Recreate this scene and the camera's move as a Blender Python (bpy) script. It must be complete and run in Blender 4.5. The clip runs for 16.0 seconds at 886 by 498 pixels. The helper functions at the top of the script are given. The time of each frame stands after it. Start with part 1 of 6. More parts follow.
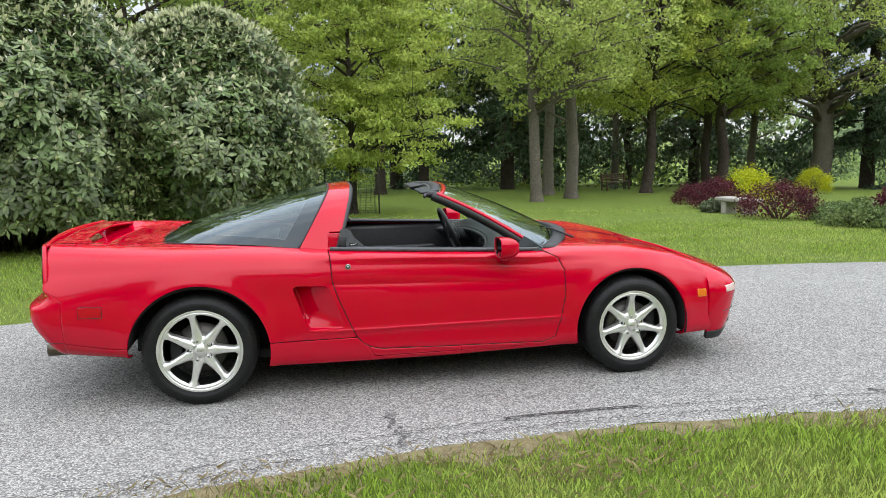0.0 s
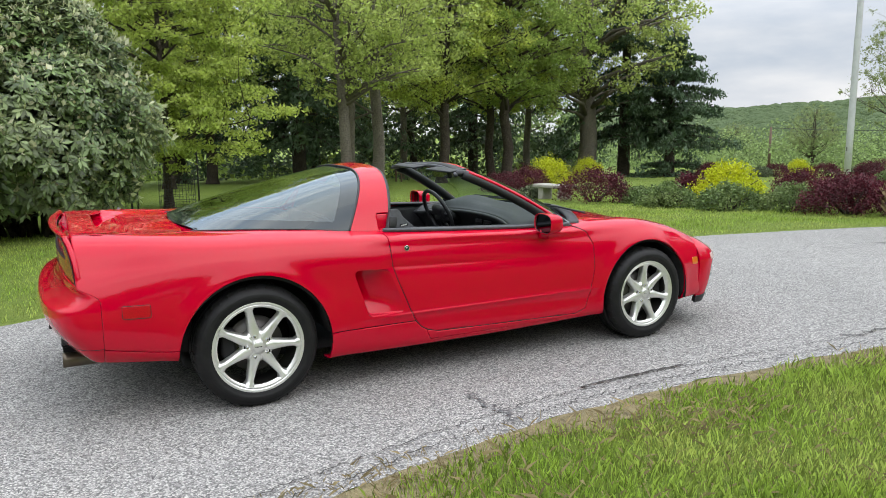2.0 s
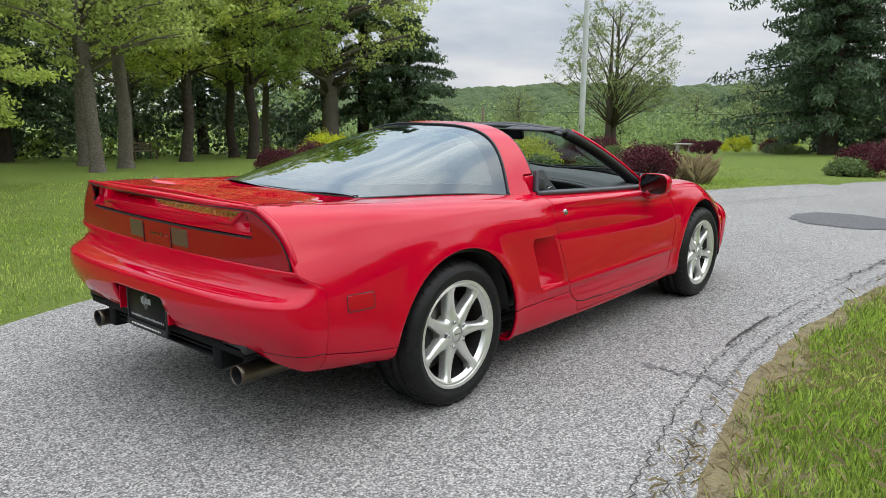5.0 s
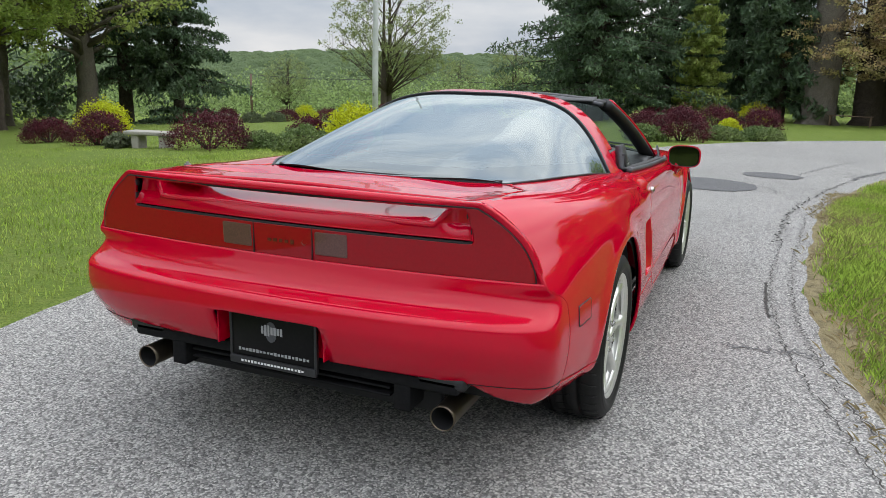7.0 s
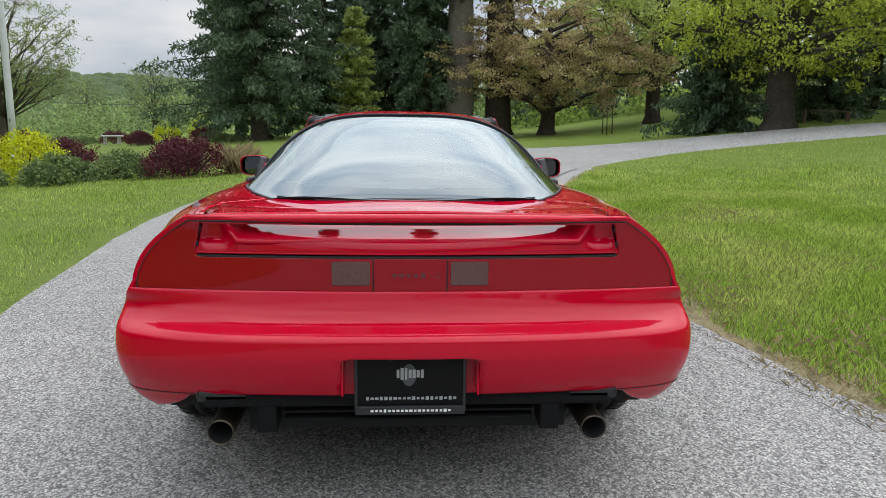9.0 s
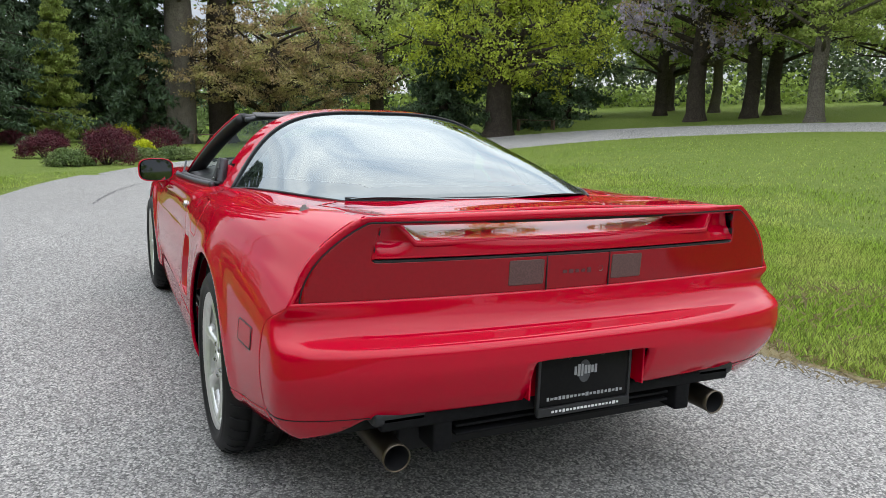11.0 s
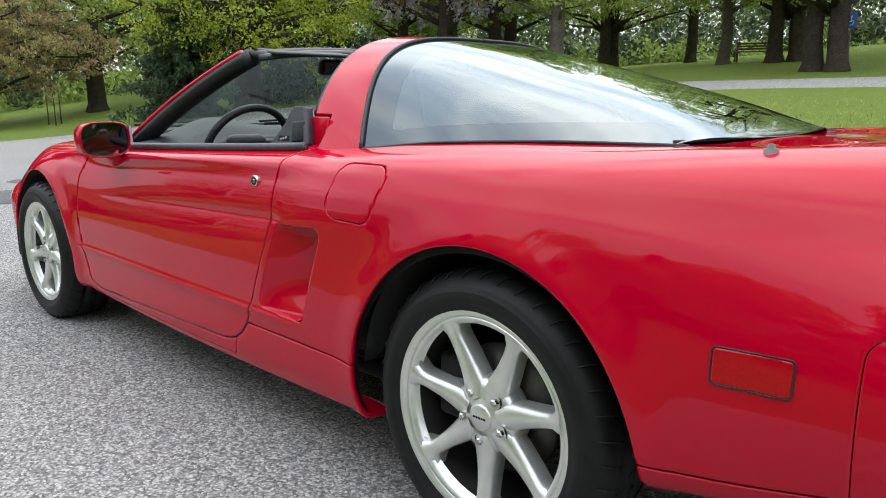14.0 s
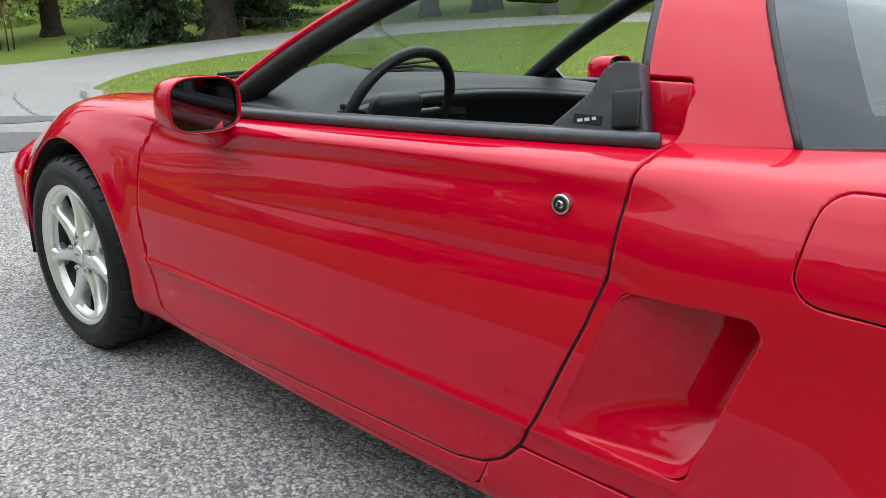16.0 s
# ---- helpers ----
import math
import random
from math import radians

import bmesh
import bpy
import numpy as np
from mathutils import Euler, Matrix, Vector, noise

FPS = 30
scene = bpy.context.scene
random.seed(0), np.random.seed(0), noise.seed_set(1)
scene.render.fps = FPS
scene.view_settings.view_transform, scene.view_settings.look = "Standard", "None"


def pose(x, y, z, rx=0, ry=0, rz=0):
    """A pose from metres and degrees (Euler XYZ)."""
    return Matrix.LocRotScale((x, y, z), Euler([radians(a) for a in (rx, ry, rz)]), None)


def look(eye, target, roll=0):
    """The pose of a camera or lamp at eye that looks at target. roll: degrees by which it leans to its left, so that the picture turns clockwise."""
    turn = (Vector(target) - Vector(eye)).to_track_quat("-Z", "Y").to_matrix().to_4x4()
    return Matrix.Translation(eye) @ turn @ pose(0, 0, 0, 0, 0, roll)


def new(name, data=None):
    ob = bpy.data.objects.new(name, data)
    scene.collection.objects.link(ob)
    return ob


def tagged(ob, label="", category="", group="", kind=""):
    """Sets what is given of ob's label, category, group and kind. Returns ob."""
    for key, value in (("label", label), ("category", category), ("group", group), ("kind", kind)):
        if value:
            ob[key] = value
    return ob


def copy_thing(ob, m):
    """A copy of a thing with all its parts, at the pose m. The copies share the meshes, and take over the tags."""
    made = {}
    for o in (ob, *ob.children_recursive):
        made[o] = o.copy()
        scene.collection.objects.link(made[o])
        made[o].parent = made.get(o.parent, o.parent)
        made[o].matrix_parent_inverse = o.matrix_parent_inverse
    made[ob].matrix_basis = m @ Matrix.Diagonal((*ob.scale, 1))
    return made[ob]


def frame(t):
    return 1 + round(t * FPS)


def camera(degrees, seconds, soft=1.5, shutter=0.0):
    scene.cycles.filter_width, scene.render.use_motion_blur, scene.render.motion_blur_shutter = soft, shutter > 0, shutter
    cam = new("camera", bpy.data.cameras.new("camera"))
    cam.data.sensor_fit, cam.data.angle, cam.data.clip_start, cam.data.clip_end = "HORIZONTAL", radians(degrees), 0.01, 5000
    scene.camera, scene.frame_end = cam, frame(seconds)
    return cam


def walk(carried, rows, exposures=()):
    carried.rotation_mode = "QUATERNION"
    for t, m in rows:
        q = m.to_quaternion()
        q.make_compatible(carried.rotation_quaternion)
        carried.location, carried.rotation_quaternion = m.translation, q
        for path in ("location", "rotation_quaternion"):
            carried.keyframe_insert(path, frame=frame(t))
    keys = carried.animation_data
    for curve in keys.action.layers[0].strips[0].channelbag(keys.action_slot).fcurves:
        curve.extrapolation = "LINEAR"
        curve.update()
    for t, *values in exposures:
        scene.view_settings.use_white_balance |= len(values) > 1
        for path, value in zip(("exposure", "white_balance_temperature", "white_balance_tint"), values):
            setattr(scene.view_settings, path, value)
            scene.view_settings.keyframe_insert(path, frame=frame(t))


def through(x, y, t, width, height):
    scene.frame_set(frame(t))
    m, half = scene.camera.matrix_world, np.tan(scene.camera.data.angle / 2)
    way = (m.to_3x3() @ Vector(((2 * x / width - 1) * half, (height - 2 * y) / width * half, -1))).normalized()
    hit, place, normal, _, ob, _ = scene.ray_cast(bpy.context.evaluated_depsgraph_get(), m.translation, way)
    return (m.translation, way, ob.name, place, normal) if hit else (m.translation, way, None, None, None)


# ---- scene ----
cam = camera(60.39, 16.0, soft=0.7)
# seconds, eye (x, y, z), yaw, pitch, roll
PATH = [
    (0.0, -0.624, -5.076, 1.493, -9.88, -8.88, 0.97),
    (0.5, -1.057, -5.031, 1.492, -14.50, -9.11, 0.89),
    (1.0, -1.457, -4.947, 1.491, -19.05, -9.31, 0.80),
    (1.5, -1.789, -4.730, 1.457, -23.52, -9.46, 0.82),
    (2.0, -2.127, -4.532, 1.421, -27.37, -9.58, 0.46),
    (2.5, -2.468, -4.329, 1.394, -31.04, -9.48, 0.15),
    (3.0, -2.795, -4.044, 1.362, -34.70, -9.39, -0.21),
    (3.5, -3.107, -3.750, 1.328, -38.10, -9.29, -0.28),
    (4.0, -3.380, -3.458, 1.310, -41.52, -9.43, -0.40),
    (6.5, -3.822, -1.672, 1.234, -62.08, -13.29, -1.36),
    (7.0, -3.967, -1.291, 1.241, -66.91, -13.10, -1.44),
    (7.5, -4.013, -0.912, 1.251, -72.93, -12.77, -1.42),
    (8.0, -4.100, -0.602, 1.233, -80.11, -12.26, -1.23),
    (8.5, -4.208, -0.285, 1.248, -87.10, -11.66, -0.99),
    (9.0, -4.183, 0.042, 1.225, -93.50, -11.18, -0.75),
    (9.5, -4.172, 0.340, 1.221, -99.97, -10.95, -0.91),
    (12.0, -3.364, 1.667, 1.085, -123.96, -10.29, -0.78),
    (12.5, -3.111, 1.828, 1.051, -128.56, -10.79, 0.13),
    (13.0, -2.858, 1.994, 1.025, -132.21, -11.06, 0.13),
    (13.5, -2.574, 2.021, 0.986, -134.57, -11.24, 0.08),
    (14.0, -2.244, 1.966, 0.978, -135.97, -11.60, -0.04),
    (14.5, -1.935, 1.924, 0.981, -136.64, -12.35, -0.15),
    (15.0, -1.649, 1.897, 0.984, -137.18, -13.69, -0.36),
    (15.5, -1.311, 1.788, 0.984, -137.88, -15.25, -0.63),
    (16.0, -1.022, 1.760, 0.997, -138.56, -16.74, -0.71),
]
walk(cam, [(t, pose(x, y, z, 90 + p, r, w)) for t, x, y, z, w, p, r in PATH],
     [(t, stops, 6600, 10.5) for t, stops in ((0.0, .43), (2.0, .36), (4.0, .24), (7.0, .13), (9.0, .13), (12.5, .30), (14.0, .38), (16.0, .43))])

# ---- sky: bright overcast over a pale blue dome, with one very soft sun ----
SUN_EL, SUN_AZ = radians(58), radians(150)
world = bpy.data.worlds.new("overcast_sky")
scene.world = world
world.use_nodes = True
wn, wl = world.node_tree.nodes, world.node_tree.links
sky = wn.new("ShaderNodeTexSky")
sky.sky_type, sky.sun_disc, sky.sun_elevation, sky.sun_rotation = "NISHITA", False, SUN_EL, SUN_AZ
sky.air_density, sky.dust_density = 1.0, 2.0
skyscale = wn.new("ShaderNodeVectorMath")
skyscale.operation = "SCALE"
skyscale.inputs["Scale"].default_value = 0.10
wl.new(sky.outputs[0], skyscale.inputs[0])
wcoord = wn.new("ShaderNodeTexCoord")
wmap = wn.new("ShaderNodeMapping")
wmap.inputs["Scale"].default_value = (1.0, 1.0, 3.6)
wl.new(wcoord.outputs["Generated"], wmap.inputs[0])
cloud = wn.new("ShaderNodeTexNoise")
cloud.inputs["Scale"].default_value, cloud.inputs["Detail"].default_value, cloud.inputs["Roughness"].default_value = 2.6, 9.0, 0.52
wl.new(wmap.outputs[0], cloud.inputs["Vector"])
cramp = wn.new("ShaderNodeValToRGB")
cramp.color_ramp.elements[0].position, cramp.color_ramp.elements[0].color = 0.36, (0.47, 0.56, 0.69, 1)
cramp.color_ramp.elements[1].position, cramp.color_ramp.elements[1].color = 0.62, (0.96, 0.975, 1.0, 1)
wl.new(cloud.outputs["Fac"], cramp.inputs[0])
wmix = wn.new("ShaderNodeMix")
wmix.data_type = "RGBA"
wmix.inputs["Factor"].default_value = 0.88
wl.new(skyscale.outputs[0], wmix.inputs["A"])
wl.new(cramp.outputs[0], wmix.inputs["B"])
sep = wn.new("ShaderNodeSeparateXYZ")
wl.new(wcoord.outputs["Generated"], sep.inputs[0])
lift = wn.new("ShaderNodeMapRange")          # an overcast dome is about three times brighter overhead
lift.inputs["From Min"].default_value, lift.inputs["From Max"].default_value = 0.10, 0.85
lift.inputs["To Min"].default_value, lift.inputs["To Max"].default_value = 0.86, 2.85
wl.new(sep.outputs["Z"], lift.inputs["Value"])
dome = wn.new("ShaderNodeVectorMath")
dome.operation = "SCALE"
wl.new(wmix.outputs["Result"], dome.inputs[0])
wl.new(lift.outputs[0], dome.inputs["Scale"])
wl.new(dome.outputs[0], wn["Background"].inputs[0])
wn["Background"].inputs[1].default_value = 0.95

sun = new("sun", bpy.data.lights.new("sun", "SUN"))
sun.data.energy, sun.data.angle, sun.data.color = 0.6, radians(110), (1.0, 0.96, 0.9)
sun.matrix_world = look((0, 0, 30), (0 - math.sin(SUN_AZ) * math.cos(SUN_EL), -math.cos(SUN_AZ) * math.cos(SUN_EL), 30 - math.sin(SUN_EL)))


# ---- materials ----
def mat(name, colour, rough=0.6, metal=0.0, coat=0.0, spec=0.5, grain=None, bump=None, vary=0.0, island=False, **extra):
    """A node material. grain: (scale, colour2, amount); bump: (scale, strength, distance); vary: spread of value per object or island."""
    m = bpy.data.materials.new(name)
    m.use_nodes = True
    n, l = m.node_tree.nodes, m.node_tree.links
    b = n["Principled BSDF"]
    b.inputs["Roughness"].default_value, b.inputs["Metallic"].default_value = rough, metal
    b.inputs["Coat Weight"].default_value, b.inputs["Coat Roughness"].default_value = coat, 0.03
    b.inputs["Specular IOR Level"].default_value = spec
    for key, value in extra.items():
        b.inputs[key.replace("_", " ")].default_value = value
    co = n.new("ShaderNodeTexCoord")
    src = n.new("ShaderNodeRGB")
    src.outputs[0].default_value = (*colour, 1)
    out = src.outputs[0]
    if grain:
        for k, (scale, colour2, amount) in enumerate(grain):
            tex = n.new("ShaderNodeTexNoise")
            tex.inputs["Scale"].default_value, tex.inputs["Detail"].default_value = scale, 5
            l.new(co.outputs["Object"], tex.inputs["Vector"])
            ramp = n.new("ShaderNodeValToRGB")
            ramp.color_ramp.elements[0].position, ramp.color_ramp.elements[1].position = 0.42, 0.62
            ramp.color_ramp.elements[0].color, ramp.color_ramp.elements[1].color = (0, 0, 0, 1), (amount, amount, amount, 1)
            l.new(tex.outputs["Fac"], ramp.inputs[0])
            mx = n.new("ShaderNodeMix")
            mx.data_type = "RGBA"
            l.new(ramp.outputs[0], mx.inputs["Factor"])
            l.new(out, mx.inputs["A"])
            mx.inputs["B"].default_value = (*colour2, 1)
            out = mx.outputs["Result"]
    if vary:
        rnd = n.new("ShaderNodeNewGeometry").outputs["Random Per Island"] if island else n.new("ShaderNodeObjectInfo").outputs["Random"]
        mr = n.new("ShaderNodeMapRange")
        mr.inputs["To Min"].default_value, mr.inputs["To Max"].default_value = 1 - vary, 1 + vary
        l.new(rnd, mr.inputs["Value"])
        hs = n.new("ShaderNodeHueSaturation")
        l.new(mr.outputs[0], hs.inputs["Value"])
        l.new(out, hs.inputs["Color"])
        out = hs.outputs[0]
    l.new(out, b.inputs["Base Color"])
    if bump:
        tex = n.new("ShaderNodeTexNoise")
        tex.inputs["Scale"].default_value, tex.inputs["Detail"].default_value = bump[0], 4
        l.new(co.outputs["Object"], tex.inputs["Vector"])
        bn = n.new("ShaderNodeBump")
        bn.inputs["Strength"].default_value, bn.inputs["Distance"].default_value = bump[1], bump[2]
        l.new(tex.outputs["Fac"], bn.inputs["Height"])
        l.new(bn.outputs[0], b.inputs["Normal"])
    return m


def leafy(name, colour, colour2, through=0.35, vary=0.35, rough=0.55, spec=0.3):
    """Leaves: two greens by island, a little light passing through."""
    m = mat(name, colour, rough, spec=spec, grain=[(0.9, colour2, 0.8)], vary=vary, island=True)
    n, l = m.node_tree.nodes, m.node_tree.links
    b = n["Principled BSDF"]
    tr = n.new("ShaderNodeBsdfTranslucent")
    l.new(b.inputs["Base Color"].links[0].from_socket, tr.inputs[0])
    mix = n.new("ShaderNodeMixShader")
    mix.inputs[0].default_value = through
    l.new(b.outputs[0], mix.inputs[1])
    l.new(tr.outputs[0], mix.inputs[2])
    l.new(mix.outputs[0], n["Material Output"].inputs["Surface"])
    return m


def glass(name, tint, gloss=0.03, straight=0.06, print_colour=None, bend=3.0):
    """Thin car glass: tinted see-through (or printed black behind), mirroring a little face on and strongly at a glance."""
    m = bpy.data.materials.new(name)
    m.use_nodes = True
    n, l = m.node_tree.nodes, m.node_tree.links
    tr, gl, lw, mix = n.new("ShaderNodeBsdfDiffuse" if print_colour else "ShaderNodeBsdfTransparent"), n.new("ShaderNodeBsdfGlossy"), n.new("ShaderNodeLayerWeight"), n.new("ShaderNodeMixShader")
    tr.inputs[0].default_value, gl.inputs["Roughness"].default_value, lw.inputs["Blend"].default_value = (*(print_colour or tint), 1), gloss, 0.5
    gl.inputs[0].default_value = (0.86, 0.96, 0.98, 1)
    steep = n.new("ShaderNodeMath")
    steep.operation = "POWER"
    steep.inputs[1].default_value = bend
    l.new(lw.outputs["Facing"], steep.inputs[0])
    span = n.new("ShaderNodeMapRange")
    span.inputs["To Min"].default_value, span.inputs["To Max"].default_value = straight, 1.0
    l.new(steep.outputs[0], span.inputs["Value"])
    l.new(span.outputs[0], mix.inputs[0])
    l.new(tr.outputs[0], mix.inputs[1])
    l.new(gl.outputs[0], mix.inputs[2])
    l.new(mix.outputs[0], n["Material Output"].inputs["Surface"])
    return m


RED = mat("red_paint", (0.52, 0.0, 0.020), 0.5, spec=0.0, coat=1.0, grain=[(2.5, (0.50, 0.0, 0.018), 0.5)], Coat_Roughness=0.006, Coat_IOR=1.42)
BLACK_TRIM = mat("black_trim", (0.013, 0.0135, 0.015), 0.5, grain=[(60, (0.022, 0.0225, 0.025), 0.6)], bump=(900, 0.15, 0.0004))
SATIN_TRIM = mat("satin_grey_trim", (0.050, 0.053, 0.060), 0.42, grain=[(40, (0.08, 0.084, 0.093), 0.5)], bump=(700, 0.15, 0.0003))
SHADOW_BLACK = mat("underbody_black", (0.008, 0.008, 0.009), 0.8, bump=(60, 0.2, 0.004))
RUBBER = mat("tyre_rubber", (0.010, 0.010, 0.0105), 0.5, spec=0.25, grain=[(30, (0.015, 0.015, 0.015), 0.7)], bump=(400, 0.2, 0.0006))
ALLOY = mat("silver_alloy", (0.82, 0.82, 0.79), 0.33, metal=0.75, coat=0.4, grain=[(25, (0.70, 0.70, 0.67), 0.5)], bump=(500, 0.06, 0.0004))
STEEL = mat("brake_steel", (0.12, 0.115, 0.11), 0.45, metal=0.7, grain=[(18, (0.16, 0.14, 0.13), 0.6)])
# shade behind the spokes is put into this darker barrel metal
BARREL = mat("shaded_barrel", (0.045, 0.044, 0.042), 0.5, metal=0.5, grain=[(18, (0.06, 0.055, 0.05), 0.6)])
CHROME = mat("chrome", (0.50, 0.50, 0.49), 0.2, metal=1.0)
EXHAUST = mat("exhaust_steel", (0.13, 0.11, 0.085), 0.36, metal=0.9, grain=[(20, (0.12, 0.09, 0.06), 0.7)])
VALANCE = mat("valance_black", (0.007, 0.007, 0.008), 0.75, spec=0.15, grain=[(60, (0.012, 0.012, 0.013), 0.6)])
LENS = mat("red_lamp_lens", (0.30, 0.001, 0.008), 0.3, spec=0.0, coat=0.8, grain=[(120, (0.26, 0.001, 0.007), 0.6)])
LENS_SIDE = mat("side_marker_lens", (0.48, 0.002, 0.014), 0.25, spec=0.0, coat=0.8, grain=[(200, (0.36, 0.002, 0.010), 0.6)])
LENS_DARK = mat("dark_red_lens", (0.10, 0.004, 0.008), 0.12, coat=1.0)
LENS_PALE = mat("pale_lamp_lens", (0.085, 0.030, 0.028), 0.3, coat=0.8, grain=[(220, (0.13, 0.055, 0.05), 0.8)])
LENS_CLEAR = mat("clear_lamp_lens", (0.75, 0.55, 0.52), 0.12, coat=1.0)
AMBER = mat("amber_lens", (0.70, 0.18, 0.015), 0.18, coat=1.0, grain=[(150, (0.55, 0.11, 0.01), 0.6)])
LEATHER = mat("black_leather", (0.014, 0.014, 0.0155), 0.42, grain=[(30, (0.024, 0.024, 0.026), 0.6)], bump=(220, 0.3, 0.001))
DASH = mat("grey_dash_vinyl", (0.018, 0.020, 0.0205), 0.5, grain=[(50, (0.032, 0.034, 0.035), 0.6)], bump=(500, 0.3, 0.0006))
PLATE = mat("black_plate", (0.005, 0.005, 0.0055), 0.35, spec=0.15, grain=[(80, (0.008, 0.008, 0.008), 0.5)])
WHITE_INK = mat("white_lettering", (0.75, 0.75, 0.75), 0.5)
GREY_INK = mat("grey_lettering", (0.32, 0.33, 0.34), 0.4)
FRIT = glass("black_glass_border", None, 0.05, 0.04, (0.016, 0.017, 0.020), 2.9)
REAR_GLASS = glass("tinted_rear_glass", (0.30, 0.36, 0.355), 0.010, 0.08, bend=2.9)
SCREEN_GLASS = glass("windscreen_glass", (0.80, 0.88, 0.84), 0.01, 0.05)
MIRROR = mat("mirror_silver", (0.08, 0.085, 0.09), 0.02, metal=1.0)


# ---- mesh helpers ----
class Geo:
    """Vertices and faces of one mesh."""

    def __init__(self, verts=(), faces=()):
        self.v, self.f = [tuple(p) for p in verts], [tuple(q) for q in faces]

    def add(self, other, m=None):
        k = len(self.v)
        self.v += [tuple(m @ Vector(p)) for p in other.v] if m else other.v
        self.f += [tuple(i + k for i in q) for q in other.f]
        return self

    def flip(self):
        return Geo([(x, -y, z) for x, y, z in self.v], [q[::-1] for q in self.f])


def part(name, geo, material, parent=None, label="", smooth=True, solid=0.0, weld=0.0, at=None, kind=""):
    """Links a mesh as one object, under a thing or a part where parent is given."""
    me = bpy.data.meshes.new(name)
    me.from_pydata(geo.v, [], geo.f)
    if weld:
        bm = bmesh.new()
        bm.from_mesh(me)
        bmesh.ops.remove_doubles(bm, verts=bm.verts, dist=weld)
        bm.to_mesh(me)
        bm.free()
    me.validate()
    if smooth:
        me.polygons.foreach_set("use_smooth", [True] * len(me.polygons))
    me.materials.append(material)
    ob = new(name, me)
    if at is not None:
        ob.matrix_basis = at
    ob.parent = parent
    if solid:
        md = ob.modifiers.new("thickness", "SOLIDIFY")
        md.thickness, md.offset = solid, -1
    if label:
        ob["label"] = label
    if kind:
        ob["kind"] = kind
    return ob


def thing(name, at, label, category, group="", kind=""):
    ob = new(name)
    ob.matrix_basis = at
    ob.empty_display_size = 0.1
    return tagged(ob, label, category, group, kind)


def rounded(sx, sy, sz, r=0.01, seg=2, at=None):
    """A box with rounded edges round the origin."""
    bm = bmesh.new()
    bmesh.ops.create_cube(bm, size=1)
    for v in bm.verts:
        v.co = Vector((v.co.x * sx, v.co.y * sy, v.co.z * sz))
    if r:
        bmesh.ops.bevel(bm, geom=bm.edges[:] + bm.verts[:], offset=min(r, 0.49 * min(sx, sy, sz)), segments=seg, profile=0.5, affect="EDGES")
    bm.verts.index_update()
    g = Geo([v.co[:] for v in bm.verts], [[v.index for v in f.verts] for f in bm.faces])
    bm.free()
    return Geo().add(g, at) if at is not None else g


def lathe(profile, n=48, closed=False):
    """A profile of (radius, y) turned round the y axis."""
    g = Geo()
    for i in range(n):
        c, s = math.cos(2 * math.pi * i / n), math.sin(2 * math.pi * i / n)
        g.v += [(r * c, y, r * s) for r, y in profile]
    k = len(profile)
    for i in range(n):
        j = (i + 1) % n
        for a in range(k if closed else k - 1):
            b = (a + 1) % k
            g.f.append((i * k + a, i * k + b, j * k + b, j * k + a))
    return g


def tube(path, radii, n=8, flat=1.0, caps=True):
    """A tube through points, with a radius at each; flat squeezes it sideways."""
    g, pts = Geo(), [Vector(p) for p in path]
    up = Vector((0, 0, 1))
    for i, p in enumerate(pts):
        d = (pts[min(i + 1, len(pts) - 1)] - pts[max(i - 1, 0)]).normalized()
        a = d.cross(up if abs(d.z) < 0.95 else Vector((1, 0, 0))).normalized()
        b = a.cross(d).normalized()
        r = radii[i] if isinstance(radii, (list, tuple)) else radii
        g.v += [tuple(p + a * r * flat * math.cos(2 * math.pi * k / n) + b * r * math.sin(2 * math.pi * k / n)) for k in range(n)]
    for i in range(len(pts) - 1):
        for k in range(n):
            g.f.append((i * n + k, i * n + (k + 1) % n, (i + 1) * n + (k + 1) % n, (i + 1) * n + k))
    if caps:
        g.f += [tuple(range(n))[::-1], tuple((len(pts) - 1) * n + k for k in range(n))]
    return g


def curve(*nodes):
    """A smooth monotone curve through (x, value) nodes."""
    xs, ys = [p[0] for p in nodes], [p[1] for p in nodes]
    h = [xs[i + 1] - xs[i] for i in range(len(xs) - 1)]
    d = [(ys[i + 1] - ys[i]) / h[i] for i in range(len(h))]
    m = [d[0]] + [0 if d[i - 1] * d[i] <= 0 else 2 * d[i - 1] * d[i] / (d[i - 1] + d[i]) for i in range(1, len(d))] + [d[-1]]

    def f(x):
        x = min(max(x, xs[0]), xs[-1])
        i = 0
        while i < len(h) - 1 and x > xs[i + 1]:
            i += 1
        t = (x - xs[i]) / h[i]
        return (2 * t**3 - 3 * t * t + 1) * ys[i] + (t**3 - 2 * t * t + t) * h[i] * m[i] + (3 * t * t - 2 * t**3) * ys[i + 1] + (t**3 - t * t) * h[i] * m[i + 1]
    return f


def smooth(a, b, x):
    t = min(max((x - a) / (b - a), 0.0), 1.0)
    return t * t * (3 - 2 * t)


